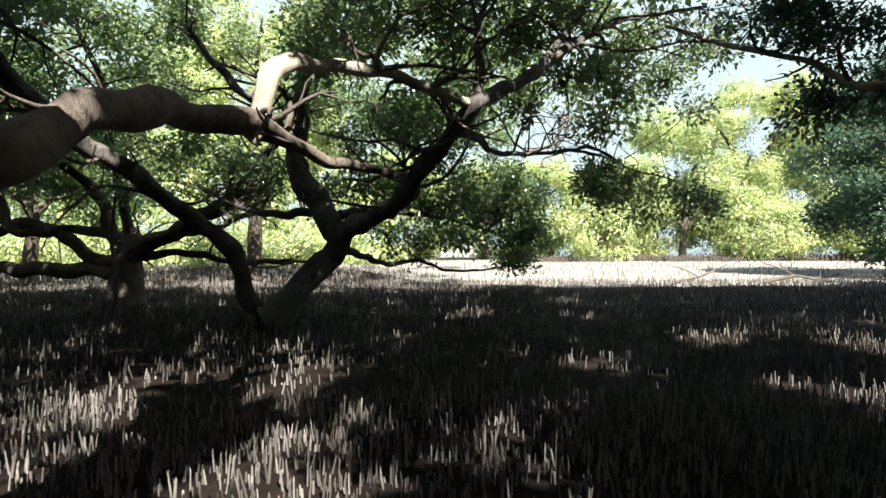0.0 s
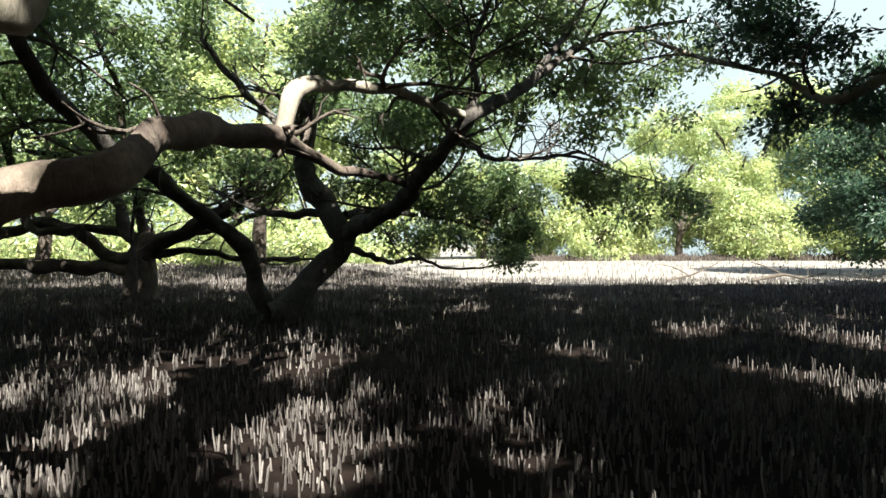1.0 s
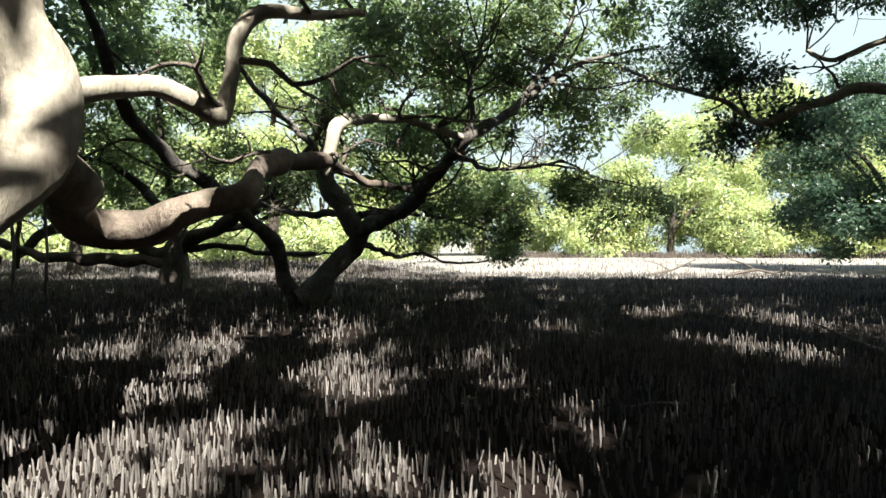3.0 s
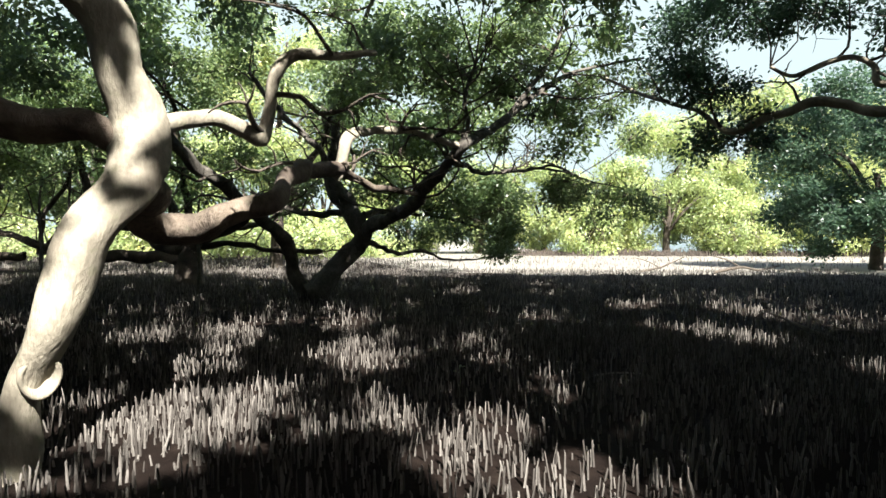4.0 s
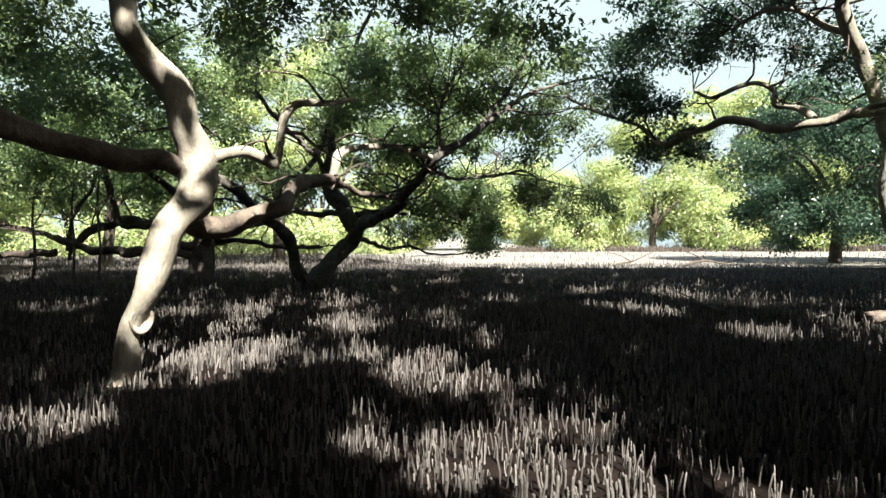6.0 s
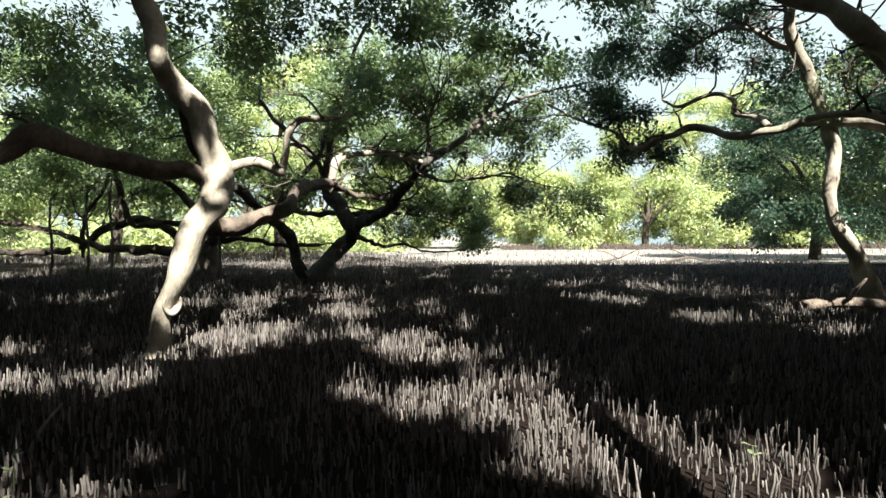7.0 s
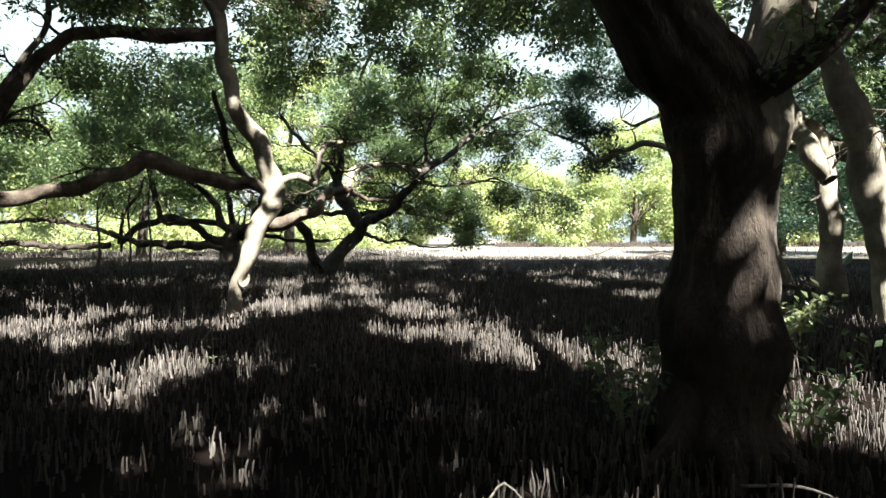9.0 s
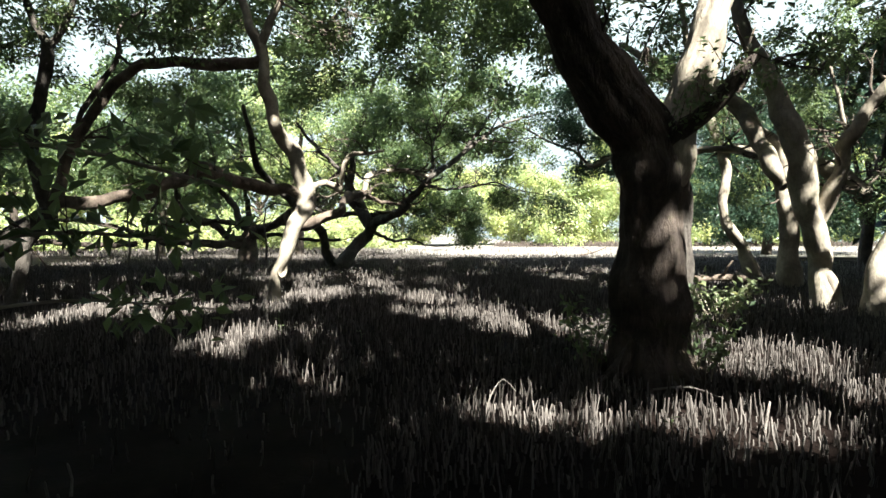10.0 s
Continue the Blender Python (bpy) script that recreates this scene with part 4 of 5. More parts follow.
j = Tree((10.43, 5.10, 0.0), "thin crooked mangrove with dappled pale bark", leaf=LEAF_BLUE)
j.limb("trunk", (10.43, 5.10, -0.11, 0.24), (10.12, 5.10, 0.72, 0.18), (9.78, 5.10, 1.28, 0.16), (9.53, 5.10, 1.74, 0.15), (9.33, 5.10, 2.33, 0.14), (9.49, 5.20, 2.99, 0.15), (9.54, 5.20, 3.25, 0.16), (9.41, 5.30, 4.00, 0.15), (9.20, 5.30, 4.59, 0.13), (8.80, 5.20, 5.22, 0.13), (8.50, 5.10, 5.84, 0.12), (8.34, 5.00, 6.45, 0.11), (8.15, 4.90, 7.17, 0.1), (7.89, 4.80, 8.25, 0.07))
j.limb("limb", (9.34, 5.30, 4.06, 0.11), (8.92, 5.60, 4.01, 0.1), (8.37, 6.10, 3.91, 0.1), (7.90, 6.60, 3.94, 0.09), (7.52, 6.90, 4.15, 0.09), (7.23, 7.10, 4.23, 0.085), (6.70, 7.70, 4.06, 0.08), (6.19, 8.30, 3.87, 0.08), (5.99, 8.70, 4.14, 0.06), (5.82, 9.00, 4.44, 0.05), (5.27, 9.50, 4.79, 0.045), (4.77, 10.00, 5.12, 0.04), (4.16, 10.60, 5.64, 0.03))
j.limb("limb", (8.65, 6.20, 4.05, 0.08), (8.38, 6.50, 4.40, 0.07), (8.08, 6.70, 4.47, 0.07), (8.14, 6.90, 4.86, 0.06), (7.83, 7.00, 5.04, 0.06), (7.44, 7.20, 5.01, 0.055), (7.17, 7.40, 4.87, 0.05), (7.01, 7.60, 4.86, 0.04), (6.71, 7.80, 5.10, 0.03))
j.limb("limb", (9.34, 5.30, 4.13, 0.14), (9.67, 5.10, 4.02, 0.16), (10.25, 4.80, 3.86, 0.18), (10.91, 4.50, 3.66, 0.2), (11.90, 4.20, 3.33, 0.22), (12.95, 4.00, 2.48, 0.24))
j.limb("limb", (8.69, 5.20, 5.51, 0.07), (8.30, 5.50, 5.84, 0.06), (7.91, 5.80, 6.27, 0.055), (7.41, 6.20, 6.34, 0.045), (7.01, 6.60, 6.12, 0.03))
j.clumps(0.12, (5.79, 9.50, 5.26, 0.75, 0.64, 0.42), (6.38, 9.00, 4.89, 0.71, 0.66, 0.49), (5.50, 10.00, 5.56, 0.69, 0.57, 0.34), (6.16, 9.20, 3.97, 0.59, 0.55, 0.41), (5.98, 9.50, 3.76, 0.42, 0.41, 0.33), (6.56, 9.00, 3.83, 0.44, 0.49, 0.44), (6.77, 8.60, 4.23, 0.51, 0.56, 0.51), (6.82, 8.60, 3.71, 0.63, 0.62, 0.49), (6.13, 9.00, 4.85, 0.79, 0.71, 0.50), (7.33, 8.00, 6.35, 1.34, 1.14, 0.73), (9.01, 7.50, 6.18, 1.03, 0.89, 0.58), (9.69, 7.00, 5.63, 1.00, 0.95, 0.74), cover=2.1)
j.clumps(0.12, (5.57, 9.50, 6.29, 1.34, 1.22, 0.89), (6.00, 8.00, 6.64, 1.59, 1.48, 1.10), (7.92, 7.00, 7.05, 1.49, 1.18, 0.66), (5.48, 9.00, 5.28, 0.85, 0.79, 0.59), (10.95, 6.00, 5.58, 1.12, 1.07, 0.83), cover=2.1)
j.clumps(0.12, (7.93, 5.13, 6.24, 0.66, 0.65, 0.52), (14.71, 11.69, 7.59, 1.08, 0.93, 0.61), (13.70, 7.32, 6.45, 0.60, 0.67, 0.62), (13.72, 4.98, 6.43, 0.65, 0.58, 0.40), (7.68, 4.11, 4.66, 0.58, 0.51, 0.34), (11.57, 6.35, 5.67, 0.70, 0.63, 0.44), (12.49, 4.95, 4.98, 0.71, 0.59, 0.37), (10.51, 9.96, 4.63, 0.83, 0.67, 0.39), (12.50, 11.10, 4.79, 0.84, 0.68, 0.40), (14.18, 9.67, 4.63, 0.84, 0.75, 0.53), (16.89, 10.82, 4.84, 0.64, 0.62, 0.49), (17.63, 9.56, 4.98, 0.73, 0.66, 0.46), cover=1.0)
j.clumps(0.12, (10.51, 6.65, 2.77, 0.50, 0.54, 0.49), (12.19, 4.20, 2.40, 0.67, 0.66, 0.52), cover=1.0)
j.clumps(0.125, (9.86, 9.30, 9.36, 0.92, 0.79, 0.52), (2.13, 6.65, 7.05, 0.39, 0.45, 0.43), (5.18, 7.23, 7.44, 0.80, 0.72, 0.50), (6.17, 7.30, 7.36, 0.59, 0.55, 0.41), (9.37, 9.85, 7.83, 0.77, 0.63, 0.38), (2.91, 7.41, 6.62, 0.79, 0.66, 0.40), (4.93, 6.21, 6.03, 0.51, 0.47, 0.34), (7.31, 8.09, 6.27, 0.61, 0.53, 0.35), (10.11, 9.50, 7.24, 0.56, 0.63, 0.58), cover=2.0)
j.sprout(55, 1.4, 75)
j.done()

l = Tree((7.87, -1.80, 0.0), "mangrove with a flared pale foot and forked stems")
l.limb("trunk", *FLARED_TRUNK)
l.limb("limb", (7.62, -1.70, 1.52, 0.16), (7.95, -1.75, 2.15, 0.15), (8.11, -1.80, 2.77, 0.13), (8.14, -1.90, 3.11, 0.12), (8.39, -2.10, 3.68, 0.11), (8.74, -2.40, 4.30, 0.09))
l.limb("limb", (7.79, -1.70, 0.84, 0.12), (7.96, -1.90, 0.33, 0.12), (8.02, -2.00, -0.23, 0.15))
l.limb("limb", (8.00, -1.75, 2.31, 0.06), (8.36, -1.60, 3.06, 0.05), (8.31, -1.50, 3.71, 0.04), (8.15, -1.40, 4.59, 0.03))
l.limb("limb", (9.11, 1.50, 2.58, 0.2), (8.64, 1.80, 3.59, 0.2), (8.51, 2.00, 4.13, 0.19), (8.24, 2.20, 4.69, 0.18), (7.86, 2.40, 5.16, 0.17), (7.46, 2.60, 5.52, 0.15), (6.82, 2.80, 5.78, 0.13), (6.27, 3.00, 6.08, 0.1), (5.59, 3.20, 6.54, 0.07))
l.clumps(0.095, (9.53, 1.00, 5.28, 1.19, 1.15, 0.91), (8.92, 2.00, 5.57, 0.85, 0.93, 0.84), (9.87, 0.00, 3.66, 0.74, 0.87, 0.85), (9.91, 1.00, 6.32, 1.19, 1.08, 0.78), (8.75, 2.50, 7.01, 1.02, 0.96, 0.72), (10.74, 3.00, 4.35, 0.91, 0.92, 0.75), cover=1.2)
l.clumps(0.11, (9.83, 4.76, 9.28, 0.89, 0.72, 0.42), (8.59, 0.67, 6.02, 0.57, 0.51, 0.36), (10.60, 1.87, 6.65, 0.45, 0.52, 0.50), (13.51, 4.55, 7.51, 0.80, 0.76, 0.57), (9.63, 0.90, 5.34, 0.70, 0.64, 0.46), (10.96, 3.98, 4.88, 0.50, 0.60, 0.59), (11.18, 3.41, 5.05, 0.58, 0.53, 0.38), (11.29, 0.70, 4.06, 0.65, 0.57, 0.38), cover=1.5)
l.sprout(24, 1.2, 85)
l.done()

l2 = Tree((9.69, 2.20, 0.0), "upright mangrove stem dappled with sun")
l2.limb("trunk", (9.69, 2.20, 0.18, 0.3), (9.65, 2.20, 1.05, 0.25), (9.55, 2.20, 2.05, 0.22), (9.48, 2.20, 2.92, 0.2), (9.28, 2.20, 3.56, 0.18), (8.90, 2.30, 4.01, 0.14), (8.44, 2.40, 4.46, 0.1), (7.95, 2.60, 5.01, 0.07))
l2.limb("limb", (9.48, 2.20, 3.06, 0.1), (8.86, 2.60, 3.47, 0.09), (8.31, 3.00, 3.72, 0.08), (7.73, 3.40, 3.69, 0.05))
l2.clumps(0.1, (8.96, 4.00, 4.86, 0.81, 0.88, 0.80), (10.36, 5.00, 2.86, 0.86, 0.94, 0.85), (12.93, 6.00, 2.94, 1.10, 1.20, 1.09), (9.47, 6.00, 2.58, 0.73, 0.80, 0.72), (13.47, 5.00, 2.34, 1.04, 1.14, 1.03), cover=1.2)
l2.sprout(10, 1.2, 91)
l2.done()

l3 = Tree((8.13, -2.60, 0.0), "bent pale mangrove stem beside its neighbour")
l3.limb("trunk", (8.13, -2.60, -0.13, 0.26), (8.12, -2.60, 0.40, 0.2), (8.27, -2.60, 0.93, 0.18), (8.63, -2.60, 1.56, 0.18), (9.00, -2.60, 2.52, 0.17), (9.17, -2.60, 3.67, 0.15), (9.03, -2.50, 4.84, 0.12), (8.71, -2.40, 5.84, 0.09))
l3.sprout(6, 1.1, 95)
l3.done()

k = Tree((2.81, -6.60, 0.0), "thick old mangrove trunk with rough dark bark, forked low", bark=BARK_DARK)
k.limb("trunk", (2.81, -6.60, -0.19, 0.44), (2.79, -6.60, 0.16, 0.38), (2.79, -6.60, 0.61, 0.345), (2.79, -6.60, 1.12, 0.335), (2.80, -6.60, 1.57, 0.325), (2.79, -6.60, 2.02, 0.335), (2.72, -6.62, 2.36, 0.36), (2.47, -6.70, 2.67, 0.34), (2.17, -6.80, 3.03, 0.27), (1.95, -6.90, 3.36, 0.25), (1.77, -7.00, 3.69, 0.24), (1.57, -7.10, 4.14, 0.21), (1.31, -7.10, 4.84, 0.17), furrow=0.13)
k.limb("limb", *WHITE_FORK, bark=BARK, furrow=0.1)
k.limb("limb", (2.80, -6.68, 2.15, 0.15), (2.98, -6.82, 2.40, 0.1), (3.14, -6.92, 2.55, 0.085), (3.30, -7.00, 2.72, 0.075), (3.46, -7.05, 2.92, 0.06), (3.55, -7.08, 3.05, 0.03), label="short broken limb with moss")
for x, y in ((-0.75, -0.35), (-0.2, -0.7), (0.45, -0.6), (0.8, -0.15), (-0.6, 0.5)):
    k.limb("root", (2.8 + x * 0.25, -6.6 + y * 0.25, 0.36, 0.09), (2.8 + x * 0.5, -6.6 + y * 0.5, 0.1, 0.085), (2.8 + x * 0.8, -6.6 + y * 0.8, -0.02, 0.05), (2.8 + x * 1.1, -6.6 + y * 1.1, -0.12, 0.03), furrow=0.15)
for x, y, z, r in ((2.56, -6.88, 2.42, 0.12), (2.98, -6.86, 2.1, 0.09), (2.58, -6.84, 0.7, 0.1)):
    k.limb("burl", (x, y + 0.22, z - 0.22, r * 0.7), (x, y + 0.12, z - 0.08, r), (x, y + 0.11, z + 0.08, r), (x, y + 0.22, z + 0.24, r * 0.7), furrow=0.2)
for i in range(14):      # shoots in the fork and up the broken limb
    u = i / 13
    o = np.array((2.85 + 0.6 * u, -6.86 - 0.2 * u, 2.36 + 0.55 * u))
    e = o + np.array((rng.uniform(-0.2, 0.3), rng.uniform(-0.3, 0.1), rng.uniform(0.1, 0.42)))
    bough(k, 0.07, [((*o, 0.006), (*((o + e) / 2 + rng.normal(0, 0.04, 3)), 0.005), (*e, 0.003))], 400 + i)
k.limb("limb", *SIDE_STEM, bark=BARK_DIMMED, furrow=0.16)
k.clumps(0.085, (3.40, -4.50, 3.77, 0.38, 0.46, 0.46), (3.90, -4.00, 4.32, 0.49, 0.49, 0.40), (5.17, -5.00, 3.55, 0.43, 0.47, 0.43), cover=1.8)
k.sprout(8, 0.8, 103)
k.done()



def wild_tree(place, height, spread, leaf, size, seed, label, cover=2.0, lean=0.0, low=0.12, group="trees round the flat", lumps=22, bark=None):
    """A tree grown by rule: a forked trunk, limbs, and clumps of leaves in an uneven crown."""
    r = np.random.default_rng(seed)
    x, y = place
    tr = Tree((x, y, 0.0), label, leaf=leaf, bark=bark or BARK_DARK, name="tree", group=group, twig=0.02, coarse=True, calm=leaf == LEAF_SUNLIT)
    g = 0.02 * height + 0.06
    top = np.array((x + lean, y, height * 0.5))
    tr.limb("trunk", (x, y, -0.1, g * 1.4), (x + lean * 0.3 + 0.1, y, height * 0.15, g), (*(top * 0.65 + np.array((x, y, 0)) * 0.35 + (0.2, 0, 0)), g * 0.8), (*top, g * 0.5))
    for k in range(5):
        a = k * 1.257 + r.uniform(0, 1)
        st = np.array((x + lean * 0.4, y, height * r.uniform(0.15, 0.4)))
        en = np.array((x + lean * 0.6 + math.cos(a) * spread * 0.75, y + math.sin(a) * spread * 0.7, height * r.uniform(0.45, 0.85)))
        tr.limb("limb", (*st, g * 0.5), (*((st + en) / 2 + (0, 0, 0.1 * height) + r.normal(0, 0.25, 3)), g * 0.35), (*en, g * 0.15))
    rows = []
    for k in range(lumps):
        a, u = r.uniform(0, 6.28), r.uniform(low, 1)
        wide = spread * (0.55 + 0.45 * math.sin(math.pi * min(1, u * 0.9 + 0.12))) * r.uniform(0.45, 1)
        s = spread * r.uniform(0.22, 0.4)
        rows.append((x + lean * u + math.cos(a) * wide, y + math.sin(a) * wide, height * (0.1 + 0.86 * u), s, s, s * r.uniform(0.55, 0.9)))
    tr.clumps(size, *rows, cover=cover)
    tr.done()


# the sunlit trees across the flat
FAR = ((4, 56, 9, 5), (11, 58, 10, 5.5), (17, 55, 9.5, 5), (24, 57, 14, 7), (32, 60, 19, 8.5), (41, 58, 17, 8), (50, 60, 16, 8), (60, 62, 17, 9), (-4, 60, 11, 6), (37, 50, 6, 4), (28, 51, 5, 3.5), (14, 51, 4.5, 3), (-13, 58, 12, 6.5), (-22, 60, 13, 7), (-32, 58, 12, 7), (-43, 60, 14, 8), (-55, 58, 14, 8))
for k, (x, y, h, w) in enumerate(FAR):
    wild_tree((x, y), h, w, LEAF_SUNLIT, 0.34 if -10 < x < 56 else 0.75, 40 + k, "tall yellow-green tree in full sun across the flat", 1.9, low=-0.06, lumps=44 if -10 < x < 56 else 30)
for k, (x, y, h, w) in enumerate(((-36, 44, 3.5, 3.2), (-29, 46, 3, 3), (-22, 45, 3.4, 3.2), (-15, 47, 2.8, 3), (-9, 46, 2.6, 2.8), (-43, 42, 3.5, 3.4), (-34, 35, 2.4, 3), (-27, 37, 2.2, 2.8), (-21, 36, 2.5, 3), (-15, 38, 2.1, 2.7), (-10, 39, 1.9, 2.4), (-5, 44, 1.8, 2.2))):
    wild_tree((x, y), h, w, LEAF_SUNLIT, 0.35, 70 + k, "low sunlit shrub at the far edge of the mud", 1.8, low=-0.08, group="shrubs behind the mangroves", lumps=16)
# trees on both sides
wild_tree((22.8, 26), 10, 5.2, LEAF_BLUE, 0.23, 90, "dark blue-green mangrove at the edge of the flat", 2.6, low=0.08, lumps=40)
wild_tree((29, 23), 11, 5.5, LEAF_BLUE, 0.27, 91, "dark blue-green mangrove at the edge of the flat", 2.6, low=0.1, lumps=40)
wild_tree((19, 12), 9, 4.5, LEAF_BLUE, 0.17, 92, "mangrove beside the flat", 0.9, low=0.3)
wild_tree((-16, 22), 9, 5.5, LEAF, 0.21, 93, "mangrove behind the spreading trees", 1.5, low=0.3)
wild_tree((-20, 13), 9, 5.5, LEAF, 0.21, 94, "mangrove behind the spreading trees", 1.5, low=0.3)
wild_tree((-16, 5), 9, 4.5, LEAF, 0.15, 95, "mangrove beside the leaning trees", 1.6, low=0.35)
wild_tree((-27, 25), 10, 6, LEAF_SUNLIT, 0.26, 96, "tree in half sun behind the mangroves", 1.6, low=0.1)
wild_tree((-9, 27), 13.5, 5.0, LEAF_SUNLIT, 0.22, 97, "tall tree in half sun behind the mangroves", 2.0, low=0.3, lumps=34)

# added wood, out of view on the other sides, to hold back sky light
UNSEEN_WOOD = ((-25, -6), (-24, -14), (-26, -22), (-19, -28), (-11, -31), (-3, -30), (5, -31), (13, -29), (20, -26), (26, -18), (25, -9), (22, 0), (-24, 3), (25, 8))
for k, (x, y) in enumerate(UNSEEN_WOOD):
    wild_tree((x, y), 15, 5.8, LEAF_BLOCK, 0.95, 140 + k, "dense unseen mangrove added to hold back sky light", 4.5, low=-0.05, group="wood round the path", lumps=30)

# added roof of leaves over the path; its trees beside and behind are unseen
SLANT = np.array((TO_SUN.x / TO_SUN.z, TO_SUN.y / TO_SUN.z))
SHADE_ROOF = (((-9, -8), -12, -4), ((9.5, -15), -4, 4.2), ((12, -4), 4.2, 17), ((-14, 1), -20, -12))
for (x, y), x0, x1 in SHADE_ROOF:
    tr = Tree((x, y, 0.0), "unseen mangrove added to carry the leaves that shade the mud", name="mangrove_tree", bark=BARK_DARK)
    tr.limb("trunk", (x, y, -0.1, 0.34), (x + 0.2, y, 1.5, 0.25), (x, y - 0.3, 3.5, 0.22), (x - 0.2, y, 6.5, 0.1))
    for k in range(4):
        a = 0.7 + k * 1.57
        tr.limb("limb", (x, y, 3.0, 0.14), (x + 1.8 * math.cos(a), y + 1.8 * math.sin(a), 5.2, 0.1), (x + 4.5 * math.cos(a), y + 4.5 * math.sin(a), 7.0, 0.05))
    # heads of leaves on an uneven grid, seen from the sun, so that little light leaks between them
    for size, step, layers, ya, yb, low, high in ((0.56, 0.5, 7, -14, 20.5, 11.0, 13.0), (0.18, 1.5, 0.9, 9, 13, 4.6, 8.8), (0.2, 1.5, 1.6, 13, 22, 4.2, 8.8), (0.24, 1.5, 1.4, 22, 40, 6.0, 9.5)):
        gx, gy = np.meshgrid(np.arange(x0, x1, step), np.arange(ya, yb, step), indexing="ij")
        heads = np.stack([gx.ravel(), gy.ravel(), 0 * gx.ravel()], 1) + rng.uniform(0, step, (gx.size, 3)) * (1, 1, 0)
        if ya == 22:      # past the open way only
            heads = heads[heads[:, 0] < 1.0]
        if ya in (9, 13):
            heads = heads[heads[:, 0] < 2.5]
        # the high layer is out of view and only blocks the sun
        if size > 0.3:      # it reaches further out over the open way
            heads = heads[(heads[:, 1] < np.where(heads[:, 0] > -14, 18, 13)) | (heads[:, 0] > 2.5)]
            near = np.full(len(heads), 9.0)
            for cx, cy, rx, ry in CLEAR:
                near = np.minimum(near, ((heads[:, 0] - cx) / rx) ** 2 + ((heads[:, 1] - cy) / ry) ** 2)
            for cx, cy, rx, ry in SHADED + tuple(BARS):
                near[((heads[:, 0] - cx) / rx) ** 2 + ((heads[:, 1] - cy) / ry) ** 2 < 2] = 9.0
            heads = heads[near > 1]
        heads[:, 2] = rng.uniform(low, high, len(heads))
        heads[:, :2] += heads[:, 2:] * SLANT
        if size < 0.3:      # a clearing between the two spreading trees
            heads = heads[np.abs(heads[:, 0] / heads[:, 1] + 0.33) > 0.07]
        per = max(1, round(step * step * layers / (0.25 * size * size)))
        if size < 0.3:      # open, tufted crowns
            heads = heads[np.array([noise.noise((h[0] * 0.42, h[1] * 0.42, h[2] * 0.55)) > (-0.16 if h[0] > -5 else 0.03) for h in heads], bool)]
        v = np.repeat(heads, per, axis=0) + rng.normal(0, 1, (len(heads) * per, 3)) * (0.3 if size > 0.3 else 0.34, 0.3 if size > 0.3 else 0.34, 0.24)
        (tr.high if size > 0.3 else tr.leaves).append((v, size, 1, np.array((x + 0.5, 0.0, -400.0)) if size > 0.3 else None))
    tr.done()

# added far ring that glows, since the sky itself is too dim there
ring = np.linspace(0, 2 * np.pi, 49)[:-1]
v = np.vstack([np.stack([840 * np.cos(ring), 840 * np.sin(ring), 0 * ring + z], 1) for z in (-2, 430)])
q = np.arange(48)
backdrop = new("backdrop", mesh_from("backdrop", v, np.stack([q, (q + 1) % 48, (q + 1) % 48 + 48, q + 48], 1), SKY_GLOW))
tagged(backdrop, "glowing ring added to whiten the low sky", "sky", kind="structure")
water = new("water", mesh_from("water", [(14, 63, 0.03), (420, 63, 0.03), (420, 500, 0.03), (14, 500, 0.03)], [(0, 1, 2, 3)], WATER))
tagged(water, "bright open water behind the far trees", "water", kind="structure")
# bark-dark roots stand in for the shadow strip below the far trees
sp = np.stack([rng.uniform(7, 60, 5200), 50.5 + rng.normal(0, 1.3, 5200)], 1)
root_field("aerial_roots", "fringe of roots along the far flat, coloured dark for shade", sp, rng.gamma(6, 0.06, len(sp)).clip(0.1, 0.8), rng.uniform(0.03, 0.06, len(sp)), 3, 2, BARK_DARK)


# ---------------------------------------------------------------- low growth and litter on the mud
def lathe(profile, origin, axis, sides=18, wob=0.0, seed=1):
    """A turned form: (distance along axis, radius) from base to inside."""
    r = np.random.default_rng(seed)
    a = np.array(axis, float) / np.linalg.norm(axis)
    n = np.cross(a, (0.2, 0.3, 0.9))
    n /= np.linalg.norm(n)
    b = np.cross(a, n)
    ang = np.arange(sides) * 2 * np.pi / sides
    w = 1 + wob * (np.sin(2 * ang + 1) + 0.6 * np.sin(3 * ang + 2))
    v = np.vstack([np.array(origin) + a * d + rad * w[:, None] * (np.cos(ang)[:, None] * n + np.sin(ang)[:, None] * b) for d, rad in profile])
    i, j = np.meshgrid(np.arange(len(profile) - 1), np.arange(sides), indexing="ij")
    k = (j + 1) % sides
    return v, np.stack([i * sides + j, i * sides + k, (i + 1) * sides + k, (i + 1) * sides + j], -1).reshape(-1, 4)


v, f = lathe(((-0.14, 0.085), (-0.04, 0.115), (0.02, 0.122), (0.04, 0.115), (0.042, 0.102), (0.02, 0.085), (-0.01, 0.06), (-0.02, 0.01)), (-2.67, -0.11, 0.66), (0.78, -0.6, -0.2), 24, 0.08)
v[:, 2] = 0.66 + (v[:, 2] - 0.66) * 1.35
part_of("knot", mesh_from("knot", v - b.base, f, BARK), next(c for c in b.ob.children if c.name.startswith("trunk")), "swollen scar of a lost limb")


